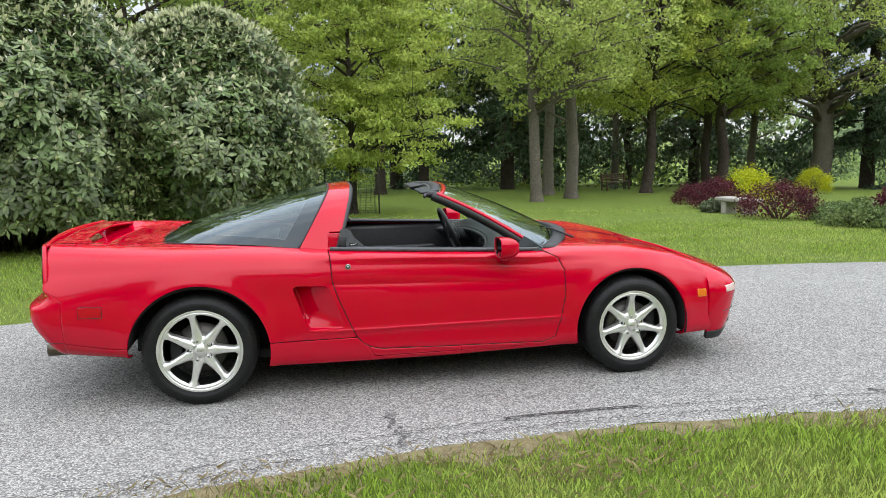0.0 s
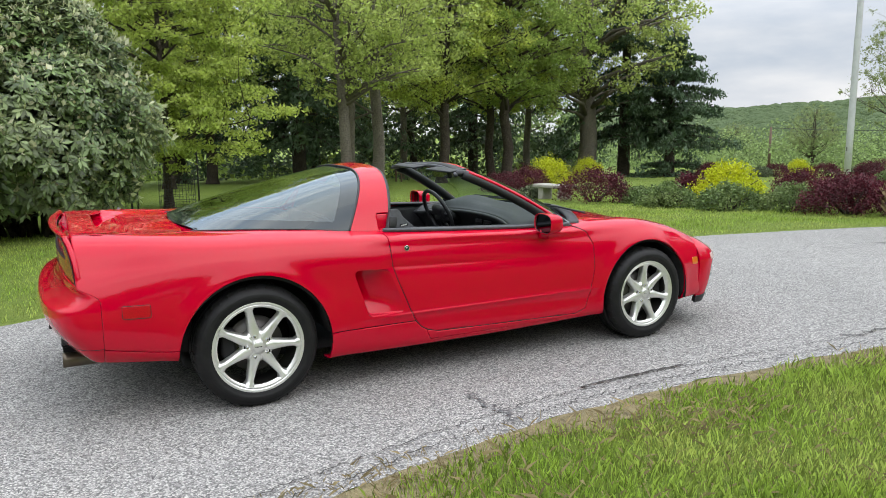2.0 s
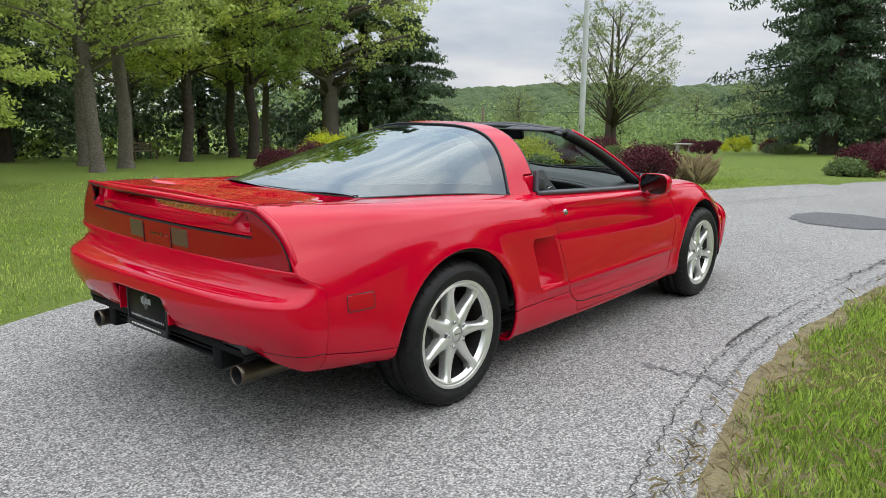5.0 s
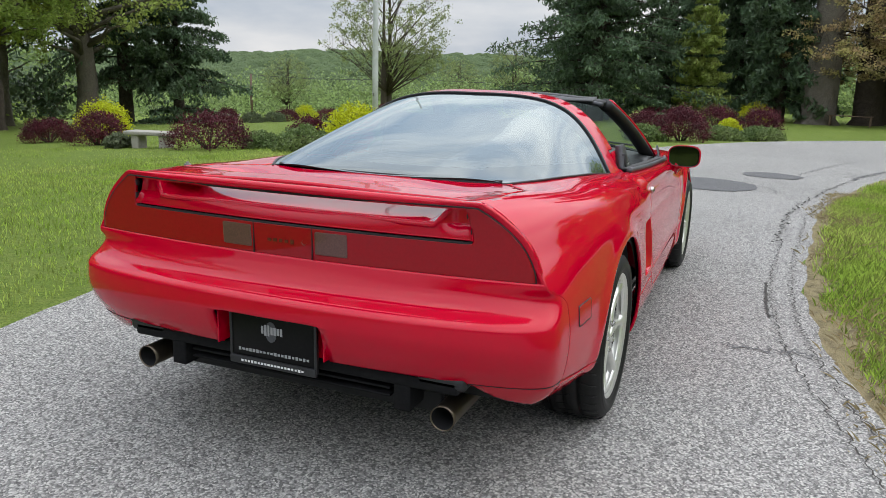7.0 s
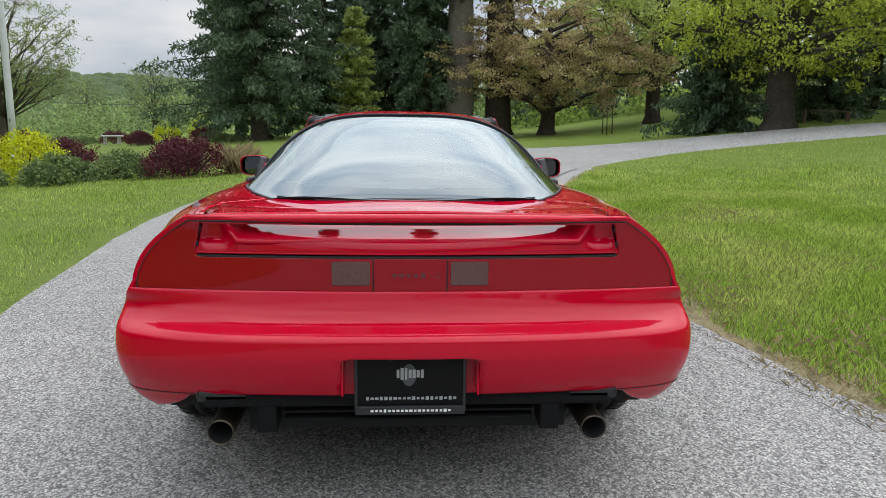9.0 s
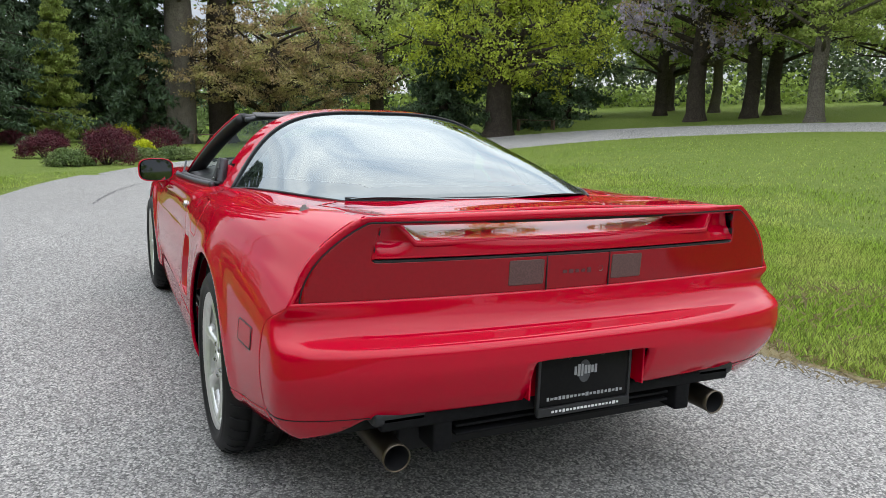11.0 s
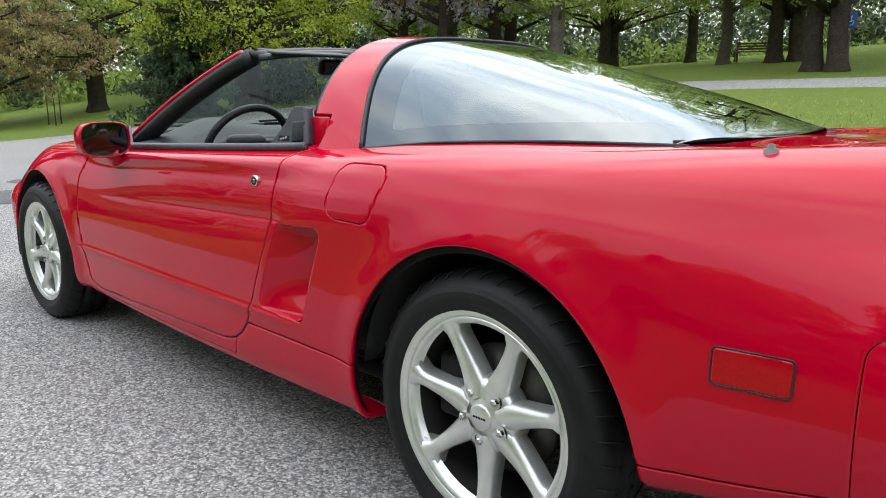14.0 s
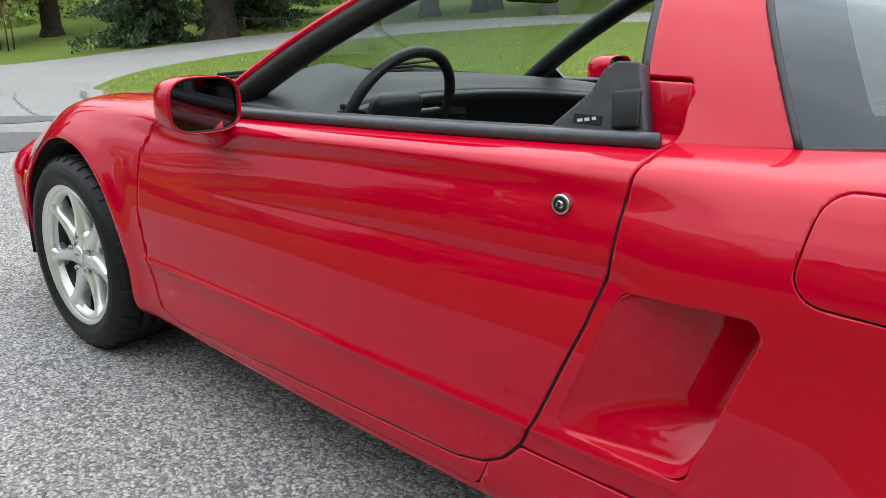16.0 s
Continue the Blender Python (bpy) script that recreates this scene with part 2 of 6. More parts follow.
def poly_field(points, r=0.0):
    """Signed distance to a polygon in a plane, positive inside; its corners rounded by r."""
    n = len(points)

    def f(px, pz):
        best, sign = 1e9, 1.0
        for i in range(n):
            ax, az = points[i]
            bx, bz = points[i - 1]
            ex, ez, wx, wz = bx - ax, bz - az, px - ax, pz - az
            t = min(max((wx * ex + wz * ez) / (ex * ex + ez * ez), 0.0), 1.0)
            dx, dz = wx - ex * t, wz - ez * t
            best = min(best, dx * dx + dz * dz)
            c1, c2, c3 = pz >= az, pz < bz, ex * wz > ez * wx
            if (c1 and c2 and c3) or not (c1 or c2 or c3):
                sign = -sign
        return -sign * math.sqrt(best) + r
    return f


class Patch:
    """A surface over a grid of two parameters, that fields of place can cut."""

    def __init__(self, surf, us, vs):
        self.surf, self.uv, self.pos, self.polys = surf, [], [], []
        for u in us:
            for v in vs:
                self.uv.append((u, v))
                self.pos.append(surf(u, v))
        n = len(vs)
        for i in range(len(us) - 1):
            for j in range(n - 1):
                self.polys.append((i * n + j, (i + 1) * n + j, (i + 1) * n + j + 1, i * n + j + 1))

    def cut(self, field):
        """The part where field(place) is positive."""
        out = Patch(self.surf, (), ())
        out.surf, out.uv, out.pos, out.polys = self.surf, self.uv, self.pos, []
        val, edge = {}, {}
        for q in self.polys:
            for i in q:
                if i not in val:
                    val[i] = field(*self.pos[i])
            if all(val[i] >= 0 for i in q):
                out.polys.append(q)
                continue
            if all(val[i] < 0 for i in q):
                continue
            new_q = []
            for a, b in zip(q, q[1:] + q[:1]):
                if val[a] >= 0:
                    new_q.append(a)
                if (val[a] >= 0) != (val[b] >= 0):
                    key = (min(a, b), max(a, b))
                    if key not in edge:
                        t = val[a] / (val[a] - val[b])
                        u = self.uv[a][0] + t * (self.uv[b][0] - self.uv[a][0])
                        v = self.uv[a][1] + t * (self.uv[b][1] - self.uv[a][1])
                        edge[key] = len(self.uv)
                        self.uv.append((u, v))
                        self.pos.append(self.surf(u, v))
                        val[edge[key]] = 0.0
                    new_q.append(edge[key])
            if len(new_q) > 2:
                out.polys.append(tuple(new_q))
        return out

    def geo(self, both=False):
        ids = {}
        g = Geo()
        for q in self.polys:
            for i in q:
                if i not in ids:
                    ids[i] = len(g.v)
                    g.v.append(tuple(self.pos[i]))
            g.f.append(tuple(ids[i] for i in q))
        return g.add(g.flip()) if both else g


def steps(a, b, n):
    return [a + (b - a) * i / n for i in range(n + 1)]


# ---- the car: origin half way between the axles, on the road ----
car = thing("sports_car", pose(0, 0, 0), "low glossy red sports car with its roof panel off", "car")
XR, XF = -1.265, 1.265

# lines of the body from tail to nose
sill_z = curve((-2.06, .32), (-1.96, .30), (-1.64, .272), (-.88, .185), (0, .178), (.9, .19), (1.6, .20), (2.05, .20))
sill_y = curve((-2.06, .755), (-1.64, .81), (-.88, .838), (0, .832), (.9, .812), (1.6, .785), (1.8, .75), (2.05, .60))
low_z = curve((-2.06, .42), (-1.62, .36), (-.88, .362), (-.5, .365), (.84, .340), (2.05, .33))
low_y = curve((-2.06, .822), (-1.62, .854), (-1.265, .868), (-.88, .868), (-.5, .860), (0, .852), (.84, .835), (1.265, .845), (1.6, .815), (1.8, .765), (2.05, .60))
wide_y = curve((-2.06, .826), (-1.96, .838), (-1.82, .849), (-1.6, .863), (-1.265, .873), (-.9, .865), (-.5, .858), (.5, .842), (.9, .840), (1.265, .848), (1.5, .832), (1.75, .775), (2.05, .60))
hip_z = curve((-2.06, .745), (-1.6, .76), (-1.265, .77), (-.5, .745), (0, .73), (.7, .70), (1.265, .71), (1.6, .635), (1.9, .555), (2.05, .50))
hip_y = curve((-2.06, .756), (-1.82, .795), (-1.6, .820), (-1.265, .84), (-.9, .840), (-.45, .832), (0, .822), (.7, .806), (1.265, .798), (1.6, .75), (1.9, .65), (2.05, .52))
belt_z = curve((-2.06, .893), (-1.75, .883), (-1.4, .864), (-1.15, .86), (-.9, .85), (-.72, .836), (-.53, .824), (0, .799), (.5, .778), (.7, .772), (.9, .782), (1.265, .772), (1.54, .722), (1.79, .645), (2.05, .54))
belt_y = curve((-2.06, .605), (-1.75, .665), (-1.4, .70), (-.72, .705), (-.53, .745), (0, .764), (.5, .765), (.7, .745), (.9, .70), (1.265, .655), (1.54, .62), (1.79, .55), (2.05, .40))
deck_z = curve((-2.06, .907), (-1.92, .903), (-1.85, .894), (-1.72, .869), (-1.5, .868), (-1.2, .872), (-.72, .85), (0, .81), (.7, .80), (.95, .788), (1.265, .758), (1.6, .69), (1.9, .60), (2.05, .545))
mid_z = curve((-2.06, .913), (-1.92, .910), (-1.85, .900), (-1.72, .873), (-1.5, .874), (0, .83), (.95, .800), (1.265, .768), (1.6, .70), (1.9, .61), (2.05, .55))
V_KNOTS = (0, .07, .22, .42, .62, .80, .90, 1.0)
_sections = {}


def section(x):
    """The half section at x as eight (y, z) points, with slopes, from sill to centre line."""
    key = round(x, 4)
    if key not in _sections:
        ys = sill_y(x)
        p = [(ys - .09, sill_z(x)), (ys, sill_z(x) + .02), (low_y(x), low_z(x)), (wide_y(x), .5 * (low_z(x) + hip_z(x)) + .01), (hip_y(x), hip_z(x)),
             (belt_y(x), belt_z(x)), (.5 * belt_y(x), deck_z(x)), (0.0, mid_z(x))]
        m = []
        for i in range(8):
            a, b = max(i - 1, 0), min(i + 1, 7)
            w = V_KNOTS[b] - V_KNOTS[a]
            m.append(((p[b][0] - p[a][0]) / w, (p[b][1] - p[a][1]) / w))
        m[7] = (m[7][0], 0.0)
        _sections[key] = (p, m)
    return _sections[key]


INTAKE = [(-.553, .642), (-.758, .650), (-.676, .396), (-.464, .400)]
intake_in = poly_field([(-.571, .618), (-.725, .626), (-.659, .420), (-.499, .424)], .024)


def body(x, v):
    p, m = section(x)
    i = 0
    while i < 6 and v > V_KNOTS[i + 1]:
        i += 1
    h = V_KNOTS[i + 1] - V_KNOTS[i]
    t = (v - V_KNOTS[i]) / h
    a, b, c, d = 2 * t**3 - 3 * t * t + 1, (t**3 - 2 * t * t + t) * h, 3 * t * t - 2 * t**3, (t**3 - t * t) * h
    y = a * p[i][0] + b * m[i][0] + c * p[i + 1][0] + d * m[i + 1][0]
    z = a * p[i][1] + b * m[i][1] + c * p[i + 1][1] + d * m[i + 1][1]
    if v < .8:
        for xa, ra in ((XR, .38), (XF, .356)):          # swollen lips round the wheels
            e = math.hypot(x - xa, z - .30) - ra
            if abs(e) < .15:
                y += .012 * math.exp(-(e / .05) ** 2)
        door = smooth(-.75, -.5, x) * (1 - smooth(.78, .9, x))
        y += .009 * door * math.exp(-abs(z - .383) / .012)            # low crease
        y -= .009 * smooth(.85, -.2, x) * smooth(-.62, -.5, x) * math.exp(-abs(z - .612 - .035 * (.5 - x)) / .03)  # hollow line
    return (x, y, z)


# canopy: roof hoop and wrap-round rear glass
can_y = curve((-1.56, .43), (-1.45, .50), (-1.3, .575), (-1.0, .652), (-.72, .682), (-.53, .702), (-.36, .708))
can_b = curve((-1.56, .866), (-1.45, .870), (-1.3, .872), (-1.0, .862), (-.72, .836), (-.53, .822), (-.36, .815))
can_t = curve((-1.56, .869), (-1.535, .874), (-1.5, .889), (-1.26, .970), (-1.01, 1.035), (-.69, 1.112), (-.5, 1.146), (-.36, 1.158))


def canopy(x, w, out=0.0):
    th = w * math.pi / 2
    yb, zb, zc = can_y(x), can_b(x), can_t(x)
    h = zc - zb
    cy, cz = .70 * yb, zb + 1.02 * h
    ay, az, by, bz = yb + .9 * (cy - yb), zb + .9 * (cz - zb), .8 * cy, cz + .2 * (zc - cz)
    u = w
    y = (1 - u) ** 3 * yb + 3 * (1 - u) ** 2 * u * ay + 3 * (1 - u) * u * u * by
    z = (1 - u) ** 3 * zb + 3 * (1 - u) ** 2 * u * az + 3 * (1 - u) * u * u * bz + u**3 * zc
    return (x, y + out * math.cos(th), z + out * math.sin(th))


def glass_edge(x, y, z):
    """Positive behind the roof hoop."""
    return -.712 + (z - .835) * .62 - x


def hoop_front(x, y, z):
    return (-.494 + (z - .82) / .33 * .105) - x


def glass_foot(x, y, z):
    """Positive within the rear glass's lower outline."""
    return min(x + 1.535 - .06 * (y / .43) ** 2, can_y(x) - .004 - abs(y) if x < -.6 else 1)


# the side and the decks
side = Patch(body, steps(2.04, -.43, 190) + steps(-.436, -.80, 70) + steps(-.81, -2.06, 110), steps(0, .14, 16) + steps(.144, .64, 110) + steps(.647, 1, 42))
for xa, ra in ((XR, .38), (XF, .356)):
    side = side.cut(lambda x, y, z, xa=xa, ra=ra: math.hypot(x - xa, z - .30) - ra if z < .72 else 1)
side = side.cut(lambda x, y, z: max(x + 1.965 + .09 * smooth(.60, .69, z) ** 2, z - .69))          # back bumper's seam
DOOR = [(-.552, .86), (-.54, .80), (-.530, .66), (-.503, .575), (-.432, .402), (-.402, .340), (-.368, .302), (-.325, .277), (-.26, .262), (.70, .235), (.775, .26), (.805, .35), (.838, .52), (.835, .66), (.80, .735), (.70, .785), (.66, .86)]
door_in = poly_field(DOOR)
G = .0030

def open_cabin(p):
    """The body without the cockpit, the glass and the screen's foot."""
    p = p.cut(lambda x, y, z: 1.0 if (x < -.535 or x > .70) else (y - belt_y(x) + .004 if z > .74 else 1.0))
    p = p.cut(lambda x, y, z: 1.0 if x > .2 or z < .8 else max(abs(y) - can_y(x), -(x + 1.535 - .06 * (y / .43) ** 2)) if x < -.5 else 1.0)
    return p.cut(lambda x, y, z: 1.0 if x < .3 or z < .74 or y > .72 else cowl(x, y) - .02)


cowl = lambda x, y: x - (.985 - .27 * (y / .68) ** 2)
cabin_cut = open_cabin(side)

door_patch = cabin_cut.cut(lambda x, y, z: door_in(x, z) - G)
rest = cabin_cut.cut(lambda x, y, z: -door_in(x, z) - G)
quarter = rest.cut(lambda x, y, z: .2 - x)
sill_zone = lambda x, y, z: (.338 if x < -.37 else .338 - .12 * smooth(-.37, -.30, x)) - z
low_tail = quarter.cut(lambda x, y, z: min(-1.2 - x, low_z(x) - .012 - z) - G)
quarter = quarter.cut(lambda x, y, z: max(x + 1.2, z - low_z(x) + .012) - G)
rocker_b = quarter.cut(lambda x, y, z: min(sill_zone(x, y, z), x + 1.1) - G)
quarter = quarter.cut(lambda x, y, z: max(-sill_zone(x, y, z), -1.1 - x) - G)
# quarter panels: side and shoulder; the deck between them is the engine lid
lid_edge = lambda x: curve((-2.06, .565), (-1.9, .60), (-1.7, .60), (-1.5, .50))(x)
lid = quarter.cut(lambda x, y, z: min(lid_edge(x) - y, -1.0 - x, z - .8) - G)
quarter = quarter.cut(lambda x, y, z: max(y - lid_edge(x), x + 1.0, .8 - z) - G)
wing_front = lambda x, y: x + 1.94 - .085 * smooth(.25, .58, y)
spoiler = lid.cut(lambda x, y, z: -wing_front(x, y))
trough_z = curve((-2.06, .838), (-1.94, .852), (-1.80, .865), (-1.62, .868))


def sunk(p):
    """The lid dips under the spoiler, with ramps up to its two ends."""
    x, y, z = p
    k = smooth(-1.60, -1.84, x) * (1 - smooth(.470, .535, y))
    return (x - .040 * smooth(-1.97, -2.06, x) * k, y, z + (min(trough_z(x), z) - z) * k)
front = rest.cut(lambda x, y, z: x - .2)
rocker_f = front.cut(lambda x, y, z: min(sill_zone(x, y, z), .95 - x))
front = front.cut(lambda x, y, z: max(-sill_zone(x, y, z), x - .95))
bonnet_edge = lambda x: curve((.7, .64), (1.0, .63), (1.4, .60), (1.8, .50), (2.05, .38))(x)
bonnet = front.cut(lambda x, y, z: min(bonnet_edge(x) - y, z - .5, 1.98 - x) - G)
wing = front.cut(lambda x, y, z: max(y - bonnet_edge(x), .5 - z) - G)
wing = wing.cut(lambda x, y, z: 1.86 - x - .0)
scoop_zone = intake_in


def side_y(x, z):
    """Half width of the flank at x and height z."""
    lo, hi = .05, .8
    for _ in range(20):
        c = .5 * (lo + hi)
        lo, hi = (c, hi) if body(x, c)[2] < z else (lo, c)
    return body(x, lo)[1]


def intake():
    """The sunken scoop: rings from its rounded outline down to a floor that deepens towards the back."""
    ring, corners = [], INTAKE
    for i in range(4):
        p, q, r = (Vector(corners[(i + k) % 4]) for k in (0, 1, 2))
        a, b = q + (p - q).normalized() * .034, q + (r - q).normalized() * .034
        ring += [tuple(a * (1 - t) ** 2 + q * 2 * t * (1 - t) + b * t * t) for t in steps(0, 1, 10)]
        e = r + (q - r).normalized() * .034
        ring += [tuple(b.lerp(e, t)) for t in (.1, .2, .3, .4, .5, .6, .7, .8, .9)]
    cx, cz = sum(p[0] for p in ring) / len(ring), sum(p[1] for p in ring) / len(ring)
    g, n = Geo(), len(ring)
    for s, d in ((1.02, -.004), (1.0, .0), (.992, .10), (.978, .45), (.962, .80), (.94, .97), (.90, 1.0), (.7, 1.0), (.45, 1.0), (.2, 1.0), (.002, 1.0)):
        for x0, z0 in ring:
            x, z = cx + (x0 - cx) * s, cz + (z0 - cz) * s
            ramp = min(max((-.470 - .088 * (z - .40) / .24 - x) / .19, 0), 1)
            deep = (.003 + .095 * ramp) * (.35 + .65 * smooth(.405, .470, z))
            g.v.append((x, side_y(x, z) - (deep * d if d >= 0 else .004), z))
    rows = len(g.v) // n
    g.f = [(j * n + i, (j + 1) * n + i, (j + 1) * n + (i + 1) % n, j * n + (i + 1) % n) for j in range(rows - 1) for i in range(n)]
    return g


panel_q = quarter.cut(lambda x, y, z: -scoop_zone(x, z))
scoop_g = intake()
FUEL = [(-.818, .774), (-.922, .776), (-.904, .720), (-.812, .722)]
fuel_in = poly_field(FUEL, .038)

shell = Patch(body, steps(2.04, -2.06, 140), steps(0, 1, 50))
for xa, ra in ((XR, .38), (XF, .356)):
    shell = shell.cut(lambda x, y, z, xa=xa, ra=ra: math.hypot(x - xa, z - .30) - ra if z < .72 else 1)
shell = shell.cut(lambda x, y, z: max(x + 1.965 + .09 * smooth(.60, .69, z) ** 2, z - .69))
core_zone = poly_field(INTAKE, .03)
core = open_cabin(shell).cut(lambda x, y, z: -core_zone(x, z)).cut(lambda x, y, z: max(x + 1.5, y - lid_edge(x) - .02, .8 - z))
core_g = core.geo()
core_g.v = [(x, max(y - .022, 0), z - .018 * smooth(.40, .60, z)) for x, y, z in core_g.v]
for s in (1, -1):
    part("inner_body", core_g if s > 0 else core_g.flip(), SHADOW_BLACK, car, "dark inner shell behind the panel gaps")
gap_line = []
for (xa, za), (xb, zb) in zip(DOOR, DOOR[1:]):
    gap_line += [(xa + (xb - xa) * k / 8, za + (zb - za) * k / 8) for k in range(8)]
gap_line = [(x, side_y(x, z) - .0048, z) for x, z in gap_line if z < .775]
for s in (1, -1):
    turn = (lambda g: g) if s > 0 else (lambda g: g.flip())
    dr = part("door", turn(door_patch.geo()), RED, car, "closed red door", solid=.014)
    part("door_gap", turn(tube(gap_line, .0031, 6)), SHADOW_BLACK, dr, "dark joint round the door")
    lock = Geo().add(lathe([(.0, .004), (.006, .004), (.0062, .0005), (.010, .0015), (.0125, .0025), (.0145, .002), (.0155, 0), (.0155, -.012)], 24), pose(-.440, .838, .743))
    part("door_lock", turn(lock), CHROME, dr, "round chrome lock barrel")
    part("lock_face", turn(Geo().add(lathe([(0, .0), (.0125, .0)], 20), pose(-.440, .8401, .743)).add(rounded(.002, .002, .010, 0, at=pose(-.440, .844, .743)))), SHADOW_BLACK, dr, "black keyhole face", smooth=False)
    if s > 0:
        qp = part("rear_quarter_panel", turn(panel_q.cut(lambda x, y, z: -fuel_in(x, z) - .002).geo()), RED, car, solid=.012)
        part("fuel_flap", turn(panel_q.cut(lambda x, y, z: fuel_in(x, z) - .001).geo()), RED, qp, "flush rounded fuel flap", solid=.01)
    else:
        qp = part("rear_quarter_panel", turn(panel_q.geo()), RED, car, solid=.012)
    part("air_intake", turn(scoop_g), RED, qp, "sunken side air intake")
    part("rear_lower_panel", turn(low_tail.geo()), RED, qp, solid=.012)
    part("sill_panel", turn(Geo().add(rocker_b.geo()).add(rocker_f.geo())), RED, car, solid=.012, weld=.0004)
    part("front_wing", turn(wing.geo()), RED, car, solid=.012)
    mk = poly_field([(-1.765, .582), (-1.872, .584), (-1.872, .540), (-1.765, .538)], .006)
    rim_p = Patch(lambda x, v: (body(x, v)[0], body(x, v)[1] + .0025, body(x, v)[2]), steps(-1.73, -1.91, 50), steps(.28, .56, 70))
    part("side_marker_lamp", turn(rim_p.cut(lambda x, y, z: mk(x, z)).geo()), LENS_SIDE, qp, "red rounded side marker lamp", solid=.008)
    part("marker_surround", turn(rim_p.cut(lambda x, y, z: mk(x, z) + .0035).cut(lambda x, y, z: -mk(x, z) - .001).geo()), BLACK_TRIM, qp, "thin dark seal", solid=.006)
lid_g = lid.geo(True)
lid_g.v = [(sunk((x, abs(y), z))[0], y, sunk((x, abs(y), z))[2]) for x, y, z in lid_g.v]
part("engine_lid", lid_g, RED, car, "red rear lid dipping under the spoiler", solid=.014, weld=.0005)
part("rear_spoiler", spoiler.geo(True), RED, car, "red bridge spoiler across the tail", solid=.013, weld=.0005)
part("bonnet", bonnet.geo(True), RED, car, solid=.014, weld=.0005)

# roof hoop, rear glass and its border
can = Patch(canopy, steps(-.36, -1.56, 130), steps(0, 1, 64))
HANDLE = poly_field([(-.440, .904), (-.526, .906), (-.534, .842), (-.450, .842)], .008)


def hoop_surf(x, w):
    p = canopy(x, w, .004)
    e = HANDLE(p[0], p[2]) if p[2] < .93 else -1
    return (p[0], p[1] - .045 * smooth(-.003, .006, e), p[2])


hoop = Patch(hoop_surf, steps(-.34, -.75, 100), steps(0, 1, 150)).cut(lambda x, y, z: -glass_edge(x, y, z) - .004).cut(hoop_front)
part("roof_hoop", hoop.geo(True), RED, car, "red targa hoop behind the seats", solid=.03, weld=.0005)
for s in (1, -1):
    part("handle_recess", rounded(.085, .012, .082, .005, at=pose(-.500, s * .662, .872, s * 9, 0, 0)), RED, car, "red pocket behind the door handle")
gl = can.cut(lambda x, y, z: glass_edge(x, y, z)).cut(lambda x, y, z: x + 1.535 - .05 * (y / .43) ** 2)


def border(x, y, z):
    """Positive inside the clear part of the rear glass."""
    side_gap = z - can_b(x) - .042 * min(1.0, (y / .38) ** 6)
    return min(glass_edge(x, y, z) - .100, x + 1.455 - .04 * (y / .4) ** 2, side_gap)


rg = part("rear_window", gl.cut(border).geo(True), REAR_GLASS, car, "large wrap-round tinted rear window", weld=.0005)
part("window_border", gl.cut(lambda x, y, z: -border(x, y, z)).geo(True), FRIT, rg, "black printed glass border", weld=.0005)
heat = Geo()
for k in range(13):
    xs = -.66 - k * .052
    for s in (1, -1):
        pts = [canopy(xs - .02 * math.sin(w * 3), .42 + .58 * w, -.004) for w in steps(0, 1, 14)]
        heat.add(tube([(p[0], p[1] * s, p[2]) for p in pts if border(*p) > .0], .0007, 4))
part("heating_wire", heat, SHADOW_BLACK, rg, "fine dark heating wires", kind="stuff")
seal = Geo()
for s in (1, -1):
    line = []
    for w in steps(0.0, 1, 40):
        lo, hi = -.75, -.40
        for _ in range(24):
            c = .5 * (lo + hi)
            lo, hi = (c, hi) if glass_edge(*canopy(c, w)) > 0 else (lo, c)
        p = canopy(lo, w, .004)
        line.append((p[0], p[1] * s, p[2]))
    seal.add(tube(line, .006, 6))
    low = [canopy(x, 0.0, .002) for x in steps(-.712, -1.50, 40)]
    seal.add(tube([(p[0], p[1] * s, p[2] + .001) for p in low], .005, 6))
seal.add(tube([(-1.525 + .05 * (y / .43) ** 2, y, canopy(-1.525, .9)[2] - .001) for y in steps(-.46, .46, 24)], .004, 6))
part("glass_seal", seal, BLACK_TRIM, rg, "black rubber seal")


# windscreen, pillars and header
def screen(a, b):
    bx, by, bz = .975 - .25 * a * a, .665 * a, .822 - .050 * a * a
    tx, ty, tz = .215 - .085 * a * a, .488 * a, 1.144 - .032 * a * a
    k = 4 * b * (1 - b) * .022
    return (bx + (tx - bx) * b + k * .5, by + (ty - by) * b + k * .3 * a, bz + (tz - bz) * b + k * .8)


ws = Patch(screen, steps(1, -1, 40), steps(0, 1, 24))
part("windscreen", Geo(ws.pos, [q[::-1] for q in ws.polys]), SCREEN_GLASS, car, "clear raked windscreen")
for s in (1, -1):
    line = [screen(s * 1.0, b) for b in steps(-.03, 1.0, 16)]
    part("windscreen_pillar", tube([(x, y + s * .014, z - .002) for x, y, z in line], .0125, 10, 1.5), RED, car, "slim red windscreen pillar")
    inner = [(x - .026, y - s * .008, z - .014) for x, y, z in line]
    part("pillar_seal", tube(inner, .031, 10, 1.25), BLACK_TRIM, car, "thick black door seal")
    q = Geo([(.735, s * .705, .776), (.55, s * .722, .785), (.62, s * .695, .855), (.735, s * .69, .79)], [(0, 1, 2, 3) if s < 0 else (3, 2, 1, 0)])
    part("quarter_light", q, FRIT, car, "small black triangular front pane", smooth=False, solid=.01)
head = [screen(a, 1.0) for a in steps(-1, 1, 20)]
part("header_strip", tube([(x + .020, y, z - .010) for x, y, z in head], .010, 8, 1.6), RED, car, "red header strip")
part("roof_header", tube([(x - .035, y, z - .012) for x, y, z in head], .017, 10, 2.2), BLACK_TRIM, car, "black ribbed roof seal")
